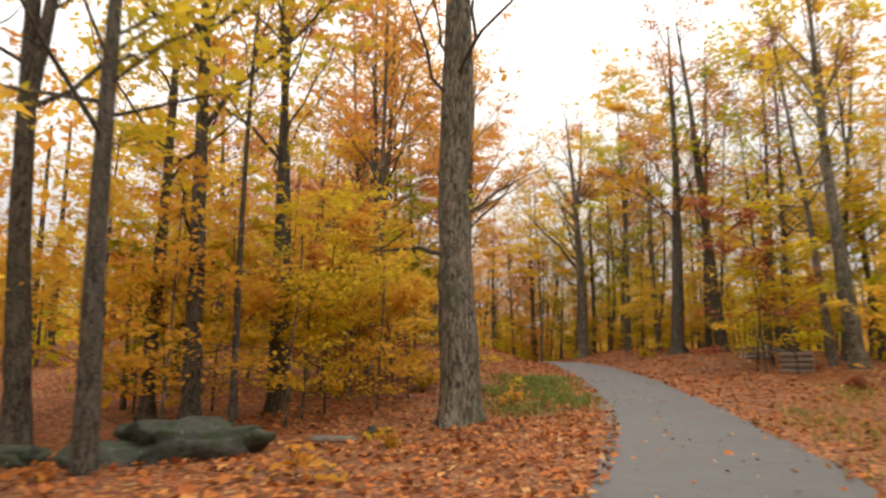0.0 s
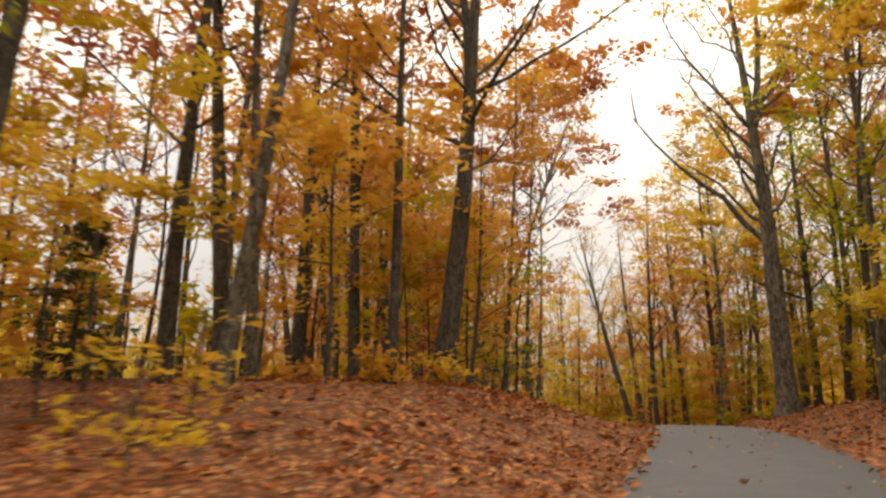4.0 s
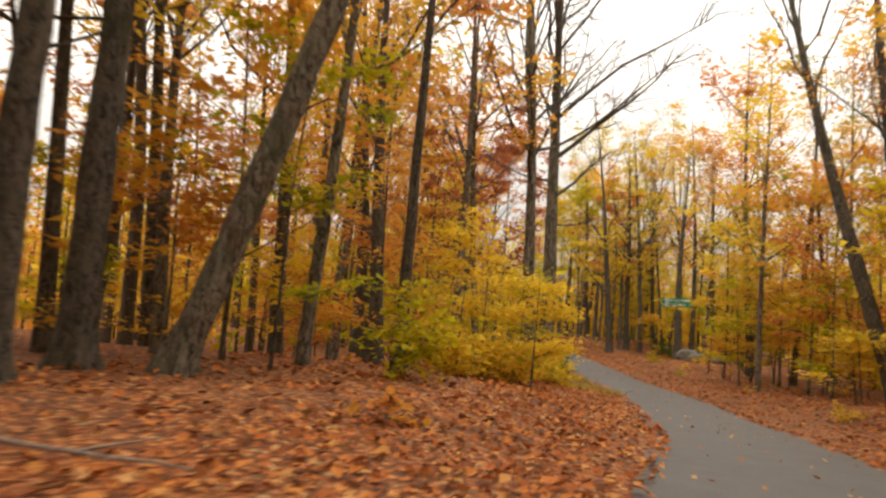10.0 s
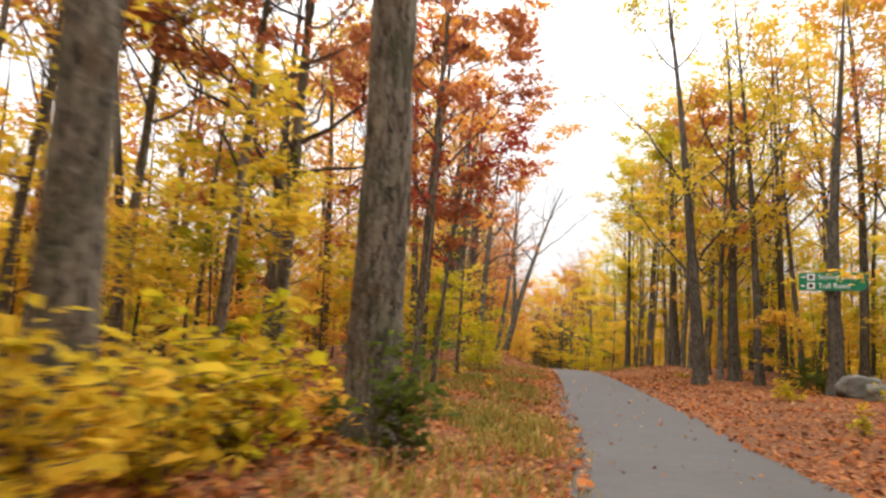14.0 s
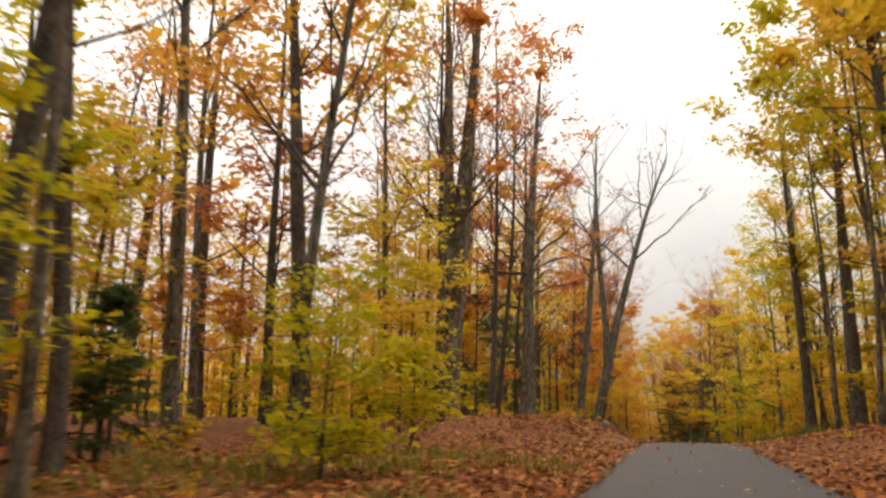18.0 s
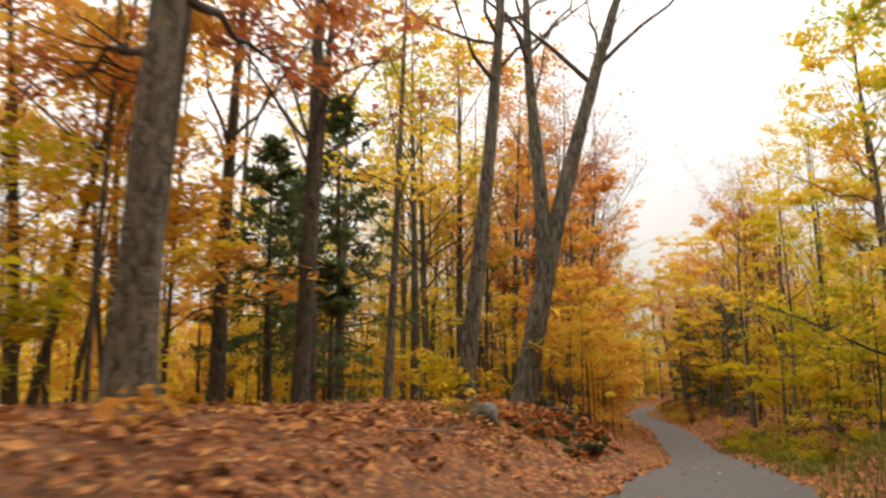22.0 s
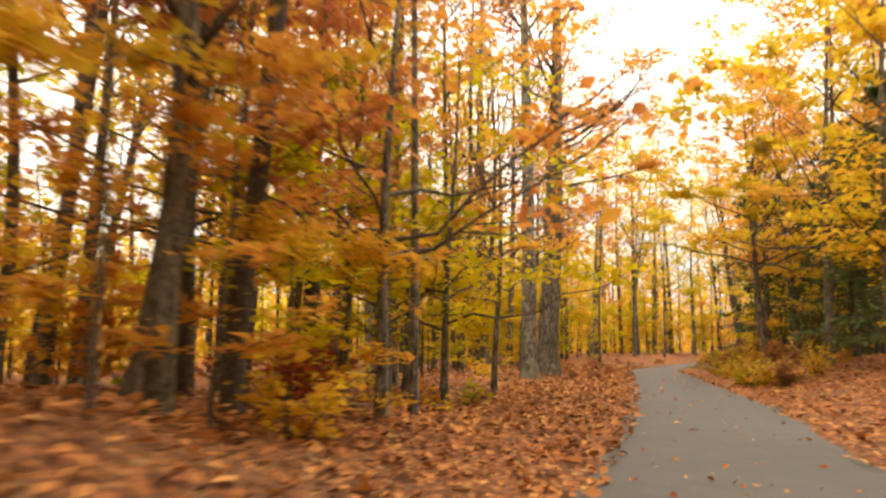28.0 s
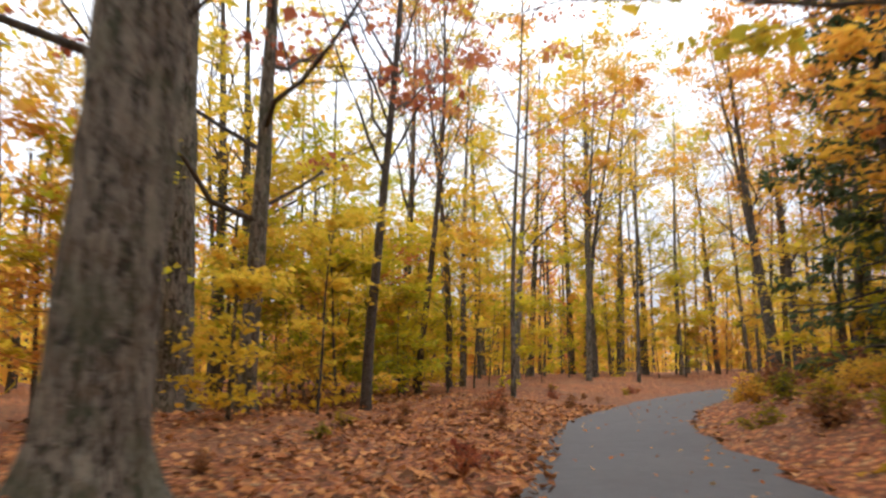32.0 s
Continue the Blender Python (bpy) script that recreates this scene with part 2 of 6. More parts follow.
def asphalt():
    m, nt, b = nodes_of("worn_asphalt", 0.75)
    vec, g = place_vec(nt)
    big = noise_node(nt, vec, 0.35, 4.0)
    mid = noise_node(nt, vec, 2.6, 5.0, 0.7)
    fine = noise_node(nt, vec, 90.0, 3.0, 0.7)
    col = ramp_node(nt, big, [(0.3, (0.072, 0.069, 0.067)), (0.7, (0.118, 0.114, 0.111))])
    col = mix_node(nt, 0.5, col, ramp_node(nt, mid, [(0.3, (0.055, 0.053, 0.052)), (0.7, (0.132, 0.128, 0.125))]))
    col = mix_node(nt, 0.4, col, ramp_node(nt, fine, [(0.3, (0.036, 0.035, 0.034)), (0.6, (0.115, 0.111, 0.107)), (0.76, (0.34, 0.33, 0.32))]))
    vor = nt.nodes.new("ShaderNodeTexVoronoi")
    vor.inputs["Scale"].default_value = 0.55
    vor.feature = "DISTANCE_TO_EDGE"
    wob = nt.nodes.new("ShaderNodeVectorMath")
    nt.links.new(vec, wob.inputs[0])
    n3 = nt.nodes.new("ShaderNodeTexNoise")
    n3.inputs["Scale"].default_value = 1.2
    nt.links.new(vec, n3.inputs["Vector"])
    nt.links.new(n3.outputs["Color"], wob.inputs[1])
    nt.links.new(wob.outputs[0], vor.inputs["Vector"])
    crack = ramp_node(nt, vor.outputs["Distance"], [(0.0, (0.6, 0.6, 0.6)), (0.012, (0, 0, 0))])
    col = mix_node(nt, math_node(nt, "MULTIPLY", crack, 0.5), col, (0.06, 0.055, 0.05))
    nt.links.new(col, b.inputs["Base Color"])
    bump_node(nt, b, fine, 0.5, 0.006)
    return m


def forest_floor():
    m, nt, b = nodes_of("leaf_litter_ground", 0.9)
    vec, g = place_vec(nt)
    vor = nt.nodes.new("ShaderNodeTexVoronoi")
    vor.inputs["Scale"].default_value = 9.0
    nt.links.new(vec, vor.inputs["Vector"])
    leaf = ramp_node(nt, math_node(nt, "FRACT", math_node(nt, "MULTIPLY", vor.outputs["Color"], 3.0), 0.0),
                     [(0.0, (0.16, 0.055, 0.025)), (0.35, (0.36, 0.115, 0.04)), (0.65, (0.50, 0.175, 0.055)), (0.9, (0.60, 0.26, 0.085)), (1.0, (0.45, 0.29, 0.14))])
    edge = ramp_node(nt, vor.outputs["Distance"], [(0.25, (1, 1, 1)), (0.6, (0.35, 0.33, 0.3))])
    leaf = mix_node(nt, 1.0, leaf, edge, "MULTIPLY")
    big = noise_node(nt, vec, 0.25, 4.0)
    col = mix_node(nt, ramp_node(nt, big, [(0.42, (0, 0, 0)), (0.68, (0.55, 0.55, 0.55))]), leaf, (0.12, 0.065, 0.035))
    nt.links.new(col, b.inputs["Base Color"])
    bump_node(nt, b, math_node(nt, "ADD", vor.outputs["Distance"], noise_node(nt, vec, 4.0)), 0.8, 0.06)
    return m


def stone_material(name, dark, light, moss, lichen=True):
    m, nt, b = nodes_of(name, 0.85)
    vec = coords(nt, "Object")
    n1 = noise_node(nt, vec, 3.0, 7.0, 0.7)
    n2 = noise_node(nt, vec, 22.0, 4.0, 0.6)
    col = ramp_node(nt, n1, [(0.3, dark), (0.7, light)])
    col = mix_node(nt, ramp_node(nt, noise_node(nt, vec, 1.7, 6.0, 0.7), [(0.45, (0, 0, 0)), (0.6, (0.9, 0.9, 0.9))]), col, moss)
    col = mix_node(nt, math_node(nt, "MULTIPLY", n2, 0.35), col, light)
    if lichen:
        col = mix_node(nt, ramp_node(nt, noise_node(nt, vec, 5.5, 3.0, 0.5), [(0.70, (0, 0, 0)), (0.73, (0.8, 0.8, 0.8))]), col, (0.38, 0.40, 0.33))
    nt.links.new(col, b.inputs["Base Color"])
    bump_node(nt, b, math_node(nt, "ADD", n1, math_node(nt, "MULTIPLY", n2, 0.5)), 1.0, 0.09)
    return m


ASPHALT, FLOOR = asphalt(), forest_floor()
MOSSY = stone_material("mossy_rock", (0.016, 0.018, 0.014), (0.13, 0.135, 0.115), (0.045, 0.070, 0.030))
STONE = stone_material("grey_field_stone", (0.10, 0.10, 0.095), (0.30, 0.29, 0.27), (0.10, 0.12, 0.07))
MOSS = stone_material("deep_moss", (0.022, 0.026, 0.012), (0.10, 0.088, 0.040), (0.058, 0.072, 0.012), True)


def wood_material(name, a, c):
    m, nt, b = nodes_of(name, 0.85)
    vec = coords(nt, "Object", (1, 1, 0.12))
    n = noise_node(nt, vec, 18.0, 6.0, 0.65)
    nt.links.new(ramp_node(nt, n, [(0.3, a), (0.7, c)]), b.inputs["Base Color"])
    bump_node(nt, b, n, 0.6, 0.01)
    return m


LOGWOOD = wood_material("weathered_log_bark", (0.10, 0.075, 0.06), (0.36, 0.30, 0.26))
CUTWOOD = wood_material("cut_log_end", (0.34, 0.24, 0.15), (0.55, 0.42, 0.28))


def paint(name, colour, rough=0.5):
    m, nt, b = nodes_of(name, rough)
    vec = coords(nt, "Object")
    n = noise_node(nt, vec, 6.0, 5.0)
    nt.links.new(mix_node(nt, math_node(nt, "MULTIPLY", n, 0.35), colour, tuple(0.55 * k for k in colour)), b.inputs["Base Color"])
    return m


SIGN_GREEN = paint("sign_green", (0.012, 0.20, 0.10))
SIGN_WHITE = paint("sign_white", (0.78, 0.80, 0.78))
SIGN_BLACK = paint("sign_black", (0.02, 0.02, 0.02))

# ---- the lane and the lie of the land ----
# centre of the lane: x, y, z
ROAD = [
    (1.35, -17.84, 0.01), (0.94, -8.85, 0.01), (0.54, 0.15, 0.01), (0.09, 10.20, 0.09), (-1.08, 20.16, 0.41),
    (-3.19, 30.03, 1.10), (-5.84, 39.72, 1.85), (-9.10, 49.23, 2.54), (-12.96, 58.51, 2.94), (-17.49, 67.50, 2.93),
    (-22.78, 76.10, 2.49), (-28.50, 84.42, 1.90), (-34.89, 92.14, 1.27), (-41.84, 99.56, 0.94), (-49.63, 106.02, 0.83),
    (-57.77, 111.88, 1.16), (-65.92, 117.82, 1.45), (-74.14, 123.54, 1.72), (-82.40, 129.30, 1.79), (-90.46, 135.07, 1.45),
    (-98.71, 140.92, 0.77), (-106.86, 146.80, -0.16), (-115.24, 152.35, -1.00), (-123.75, 157.49, -1.64), (-132.54, 162.58, -1.82),
]
FURTHER = [
    (-141.44, 167.27, -1.77), (-150.51, 171.60, -1.87), (-158.65, 175.55, -1.90), (-166.80, 179.45, -1.97), (-174.20, 184.90, -2.02),
    (-180.85, 191.10, -2.00), (-186.75, 198.05, -1.98), (-190.62, 206.28, -2.00), (-192.71, 215.04, -2.09), (-192.62, 224.03, -2.18),
    (-191.29, 232.93, -2.18), (-189.48, 241.75, -2.18), (-187.68, 250.57, -2.18), (-186.03, 259.42, -2.18), (-184.69, 268.32, -2.09),
    (-183.67, 277.26, -2.00), (-182.95, 286.23, -1.91), (-182.40, 295.21, -1.82),
]


def smooth_line(pts, step):
    """Catmull-Rom through the points, at even steps."""
    out = []
    q = [pts[0]] + list(pts) + [pts[-1]]
    for i in range(1, len(q) - 2):
        a, b, c, d = (np.array(v) for v in q[i - 1:i + 3])
        k = max(2, int(np.linalg.norm(c - b) / step))
        for j in range(k):
            f = j / k
            out.append(0.5 * (2 * b + (c - a) * f + (2 * a - 5 * b + 4 * c - d) * f * f + (3 * b - a - 3 * c + d) * f ** 3))
    out.append(np.array(pts[-1]))
    return np.array(out)


LINE = smooth_line(ROAD + FURTHER, 1.0)
AHEAD = np.gradient(LINE[:, :2], axis=0)
AHEAD /= np.linalg.norm(AHEAD, axis=1)[:, None]
RIGHT = np.stack([AHEAD[:, 1], -AHEAD[:, 0]], 1)
STATION = np.concatenate([[0], np.cumsum(np.linalg.norm(np.diff(LINE[:, :2], axis=0), axis=1))])
# half the width of the paved lane, by station
WIDTH = ((0, 1.72), (90, 1.74), (112, 1.86), (125, 1.94), (150, 1.90), (172, 1.66), (190, 1.68), (210, 1.80), (235, 1.70), (250, 1.58), (400, 1.58))
WIDE = np.interp(STATION, *zip(*WIDTH))
# banks: station, rise of the ground to the left, to the right
BANKS = np.array([
    (0, -0.1, 0.0), (36, -0.25, 0.0), (54, 0.4, 0.3), (63, 1.3, 0.5), (69, 1.4, 0.8), (77, 0.9, 1.0), (85, 0.3, 1.1),
    (94, 0.12, 1.0), (102, 0.4, 0.8), (111, 0.8, 0.8), (120, 0.65, 0.6), (132, 0.5, 0.4), (146, 0.2, 0.2), (157, 0.0, 0.2),
    (170, 0.15, 0.6), (178, 0.75, 0.7), (186, 1.0, 0.7), (192, 1.15, 0.9), (203, 1.75, 1.1), (209, 1.7, 1.1), (222, 1.6, 0.9),
    (234, 1.0, 0.6), (244, 0.2, 0.5), (258, 0.08, 0.5), (268, 0.1, 0.85), (284, 0.3, 0.95), (300, 0.5, 0.7)])


def wave(x, y, size, seed):
    return (np.sin(x / size + seed) * np.cos(y / size * 1.13 + 2.1 * seed) + 0.6 * np.sin((x + 1.7 * y) / size * 0.61 + 3.3 * seed)
            + 0.5 * np.sin((1.3 * x - y) / size * 1.7 + 5.1 * seed)) / 2.1


def lie(x, y):
    """Nearest station index and the offset to the right, for arrays."""
    x, y = np.atleast_1d(np.asarray(x, float)), np.atleast_1d(np.asarray(y, float))
    idx, off = np.zeros(len(x), int), np.zeros(len(x))
    for a in range(0, len(x), 4000):
        s = slice(a, a + 4000)
        dx, dy = x[s, None] - LINE[None, :, 0], y[s, None] - LINE[None, :, 1]
        d = dx * dx + dy * dy
        i = np.argmin(d, 1)
        r = np.arange(len(i))
        side = dx[r, i] * RIGHT[i, 0] + dy[r, i] * RIGHT[i, 1]
        idx[s], off[s] = i, np.copysign(np.sqrt(d[r, i]), side)
    return idx, off


def step01(v):
    v = np.clip(v, 0, 1)
    return v * v * (3 - 2 * v)


def heights(x, y):
    x, y = np.atleast_1d(np.asarray(x, float)), np.atleast_1d(np.asarray(y, float))
    i, o = lie(x, y)
    s, a = STATION[i], np.abs(o)
    rise = np.where(o < 0, np.interp(s, BANKS[:, 0], BANKS[:, 1]), np.interp(s, BANKS[:, 0], BANKS[:, 2]))
    wide = np.where((o < 0) & (s > 175) & (s < 235), 3.0, np.where((o > 0) & (s > 258), 2.6, 5.0))
    z = LINE[i, 2] + rise * step01((a - WIDE[i] - 0.28) / wide)
    z -= 0.05 * (1 - step01((a - WIDE[i] + 0.12) / 0.9))
    z += 0.10 * wave(x, y, 0.9, 1.0) * step01((a - 1.8) / 2.0) + 0.22 * wave(x, y, 3.7, 2.0) * step01((a - 3) / 6)
    z += 1.2 * wave(x, y, 19.0, 4.0) * step01((a - 14) / 25)
    z -= 0.05 * np.clip(a - 30, 0, 60) * np.where(o < 0, 1, -0.2)
    return z


def height(x, y):
    return float(heights(x, y)[0])


def at(station, off):
    """The place off metres to the right of the lane at a station."""
    i = int(np.searchsorted(STATION, station).clip(0, len(LINE) - 1))
    return LINE[i, 0] + RIGHT[i, 0] * off, LINE[i, 1] + RIGHT[i, 1] * off


def quick_mesh(name, verts, quads, mat, smooth=True):
    verts, quads = np.asarray(verts, np.float32), np.asarray(quads, np.int32)
    me = bpy.data.meshes.new(name)
    me.vertices.add(len(verts))
    me.vertices.foreach_set("co", verts.ravel())
    me.loops.add(quads.size)
    me.loops.foreach_set("vertex_index", quads.ravel())
    me.polygons.add(len(quads))
    me.polygons.foreach_set("loop_start", np.arange(0, quads.size, quads.shape[1], dtype=np.int32))
    me.polygons.foreach_set("loop_total", np.full(len(quads), quads.shape[1], np.int32))
    me.polygons.foreach_set("use_smooth", np.full(len(quads), smooth, bool))
    me.update(calc_edges=True)
    me.validate()
    if mat:
        me.materials.append(mat)
    return me


def part(name, me, parent, label=""):
    """One mesh object under a thing or a part."""
    ob = new(name, me)
    ob.parent = parent
    if label:
        tagged(ob, label)
    return ob


def grid_quads(rows, cols):
    a = (np.arange(rows - 1)[:, None] * cols + np.arange(cols - 1)[None, :]).ravel()
    return np.stack([a, a + 1, a + cols + 1, a + cols], 1)


def spread(lo, hi, fine, far):
    inner = np.arange(lo, hi + fine, fine)
    outer, d, s = [], 0.0, fine
    while d < far:
        s *= 1.35
        d += s
        outer.append(d)
    return np.concatenate([[inner[0] - d for d in outer[::-1]], inner, [inner[-1] + d for d in outer]])


gx, gy = spread(-225, 30, 1.4, 1600), spread(-25, 235, 1.4, 1600)
GX, GY = np.meshgrid(gx, gy)
gz = heights(GX.ravel(), GY.ravel())
far_fade = step01((np.maximum(np.abs(GX.ravel() + 97) - 127, np.abs(GY.ravel() - 105) - 130)) / 200)
gz = gz * (1 - far_fade) + 0.0 * far_fade
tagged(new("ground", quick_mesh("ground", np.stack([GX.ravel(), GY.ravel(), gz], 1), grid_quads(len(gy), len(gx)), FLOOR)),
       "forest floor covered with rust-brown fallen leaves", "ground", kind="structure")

# the lane, slightly crowned, with ragged edges
lanes = np.linspace(-1, 1, 9)
rv = []
for i in range(len(LINE)):
    rag = 0.07 * math.sin(1.7 * STATION[i]) + 0.06 * math.sin(0.61 * STATION[i] + 1)
    for f in lanes:
        o = f * WIDE[i] + rag * f * abs(f)
        rv.append((LINE[i, 0] + RIGHT[i, 0] * o, LINE[i, 1] + RIGHT[i, 1] * o, LINE[i, 2] + 0.035 * (1 - f * f) - 0.03 * (abs(f) == 1)))
tagged(new("road", quick_mesh("road", rv, grid_quads(len(LINE), 9), ASPHALT)), "narrow worn grey asphalt lane through the wood", "road", kind="structure")

# ---- how trees grow ----
def unit(v):
    return v / np.maximum(np.linalg.norm(v, axis=-1, keepdims=True), 1e-9)


def tubes(P, R, sides):
    """Tapered round branches. P: (branches, points, 3), R: (branches, points)."""
    m, n, _ = P.shape
    T = unit(np.gradient(P, axis=1))
    ref = np.where(np.abs(T[..., 2:3]) > 0.85, np.array([1.0, 0, 0]), np.array([0, 0, 1.0]))
    a = unit(np.cross(T, ref))
    b = np.cross(T, a)
    ang = np.linspace(0, 2 * math.pi, sides, endpoint=False)
    ring = P[:, :, None] + R[:, :, None, None] * (np.cos(ang)[:, None] * a[:, :, None] + np.sin(ang)[:, None] * b[:, :, None])
    i, j, k = np.meshgrid(np.arange(m), np.arange(n - 1), np.arange(sides), indexing="ij")
    base, k2 = (i * n + j) * sides, (k + 1) % sides
    quads = np.stack([base + k, base + k2, base + sides + k2, base + sides + k], -1).reshape(-1, 4)
    return ring.reshape(-1, 3), quads


def pile(*bits):
    vs, qs, n = [], [], 0
    for v, q in bits:
        vs.append(v)
        qs.append(q + n)
        n += len(v)
    return np.concatenate(vs), np.concatenate(qs)


def along(P, which, f):
    """Points and tangents at the fractions f of the chosen polylines."""
    n = P.shape[1] - 1
    x = np.clip(f * n, 0, n - 1e-4)
    i = x.astype(int)
    a, b = P[which, i], P[which, i + 1]
    return a + (b - a) * (x - i)[:, None], unit(b - a)


def shoots(rng, start, way, length, n, bend, wobble):
    s = np.linspace(0, 1, n)[None, :, None]
    P = start[:, None] + way[:, None] * (length[:, None, None] * s)
    P[..., 2] += (bend * length)[:, None] * s[..., 0] ** 2
    w = np.cumsum(rng.normal(0, 1, P.shape), axis=1) * (wobble * length / n)[:, None, None]
    w[:, 0] = 0
    return P + w


def leaf_quads(rng, centre, size, flat=0.45, droop=0.25):
    """Small folded leaves, mostly lying flat."""
    n = len(centre)
    az = rng.uniform(0, 2 * math.pi, n)
    u = np.stack([np.cos(az), np.sin(az), rng.normal(-droop, flat, n)], 1)
    u = unit(u)
    up = unit(np.stack([rng.normal(0, flat, n), rng.normal(0, flat, n), np.ones(n)], 1))
    w = unit(np.cross(u, up))
    up = np.cross(w, u)
    s = (size * rng.lognormal(0, 0.28, n))[:, None]
    k = rng.uniform(0.3, 0.48, n)[:, None]
    a, b = centre - u * s * 0.5, centre + u * s * 0.5
    c = centre + w * s * k + up * s * 0.12 - u * s * 0.08
    d = centre - w * s * k + up * s * 0.12 - u * s * 0.08
    V = np.stack([a, c, b, d], 1).reshape(-1, 3)
    return V, np.arange(4 * n).reshape(-1, 4)


def leaf_chips(rng, centre, size, flat=0.28, droop=0.2):
    """Leaves of trees that stand further off: one slim blade each, lying nearly level."""
    n = len(centre)
    az = rng.uniform(0, 2 * math.pi, n)
    u = unit(np.stack([np.cos(az), np.sin(az), rng.normal(-droop, flat, n)], 1))
    up = np.stack([rng.normal(0, flat, n), rng.normal(0, flat, n), np.ones(n)], 1)
    w = unit(np.cross(u, up))
    s = (size * rng.lognormal(0, 0.35, n))[:, None]
    k = rng.uniform(0.26, 0.42, n)[:, None]
    V = np.stack([centre + u * s * 0.65, centre - u * s * 0.4 + w * s * k, centre - u * s * 0.4 - w * s * k], 1).reshape(-1, 3)
    return V, np.arange(3 * n).reshape(-1, 3)


def trunk_line(rng, H, lean, n, bent, curve=None):
    z = np.linspace(0, 1, n) ** 1.15 * H
    ph = rng.uniform(0, 6.28, 4)
    x = lean[0] * z + bent * (np.sin(z / H * 5 + ph[0]) - math.sin(ph[0])) * np.minimum(1, z / 3)
    y = lean[1] * z + bent * (np.sin(z / H * 4 + ph[1]) - math.sin(ph[1])) * np.minimum(1, z / 3)
    # great leans ease off towards the light
    k = max(0.0, math.hypot(*lean) - 0.08) * 0.25 if curve is None else -curve
    x -= lean[0] * k * z * z / H
    y -= lean[1] * k * z * z / H
    return np.stack([x, y, z], 1)


def trunk_tube(rng, P, R, sides, rough):
    V, Q = tubes(P[None], R[None], sides)
    if rough:
        V = V.reshape(len(P), sides, 3)
        ang = np.linspace(0, 2 * math.pi, sides, endpoint=False)
        z = P[:, 2][:, None]
        lobes = rng.integers(4, 7)
        flare = np.exp(-z / 0.45)
        d = 1 + rough * (0.05 * np.sin(3 * ang + z * 0.7 + rng.uniform(0, 6)) + 0.045 * np.sin(7 * ang - z * 1.9)
                         + 0.05 * np.sin(11 * ang + 2.3 * np.sin(z * 2.2)) + rng.normal(0, 0.028, (len(P), sides)))
        d += flare * 0.32 * np.maximum(0, np.cos(lobes * ang + 1.0)) * rough
        V = P[:, None] + (V - P[:, None]) * d[..., None]
        V = V.reshape(-1, 3)
    return V, Q


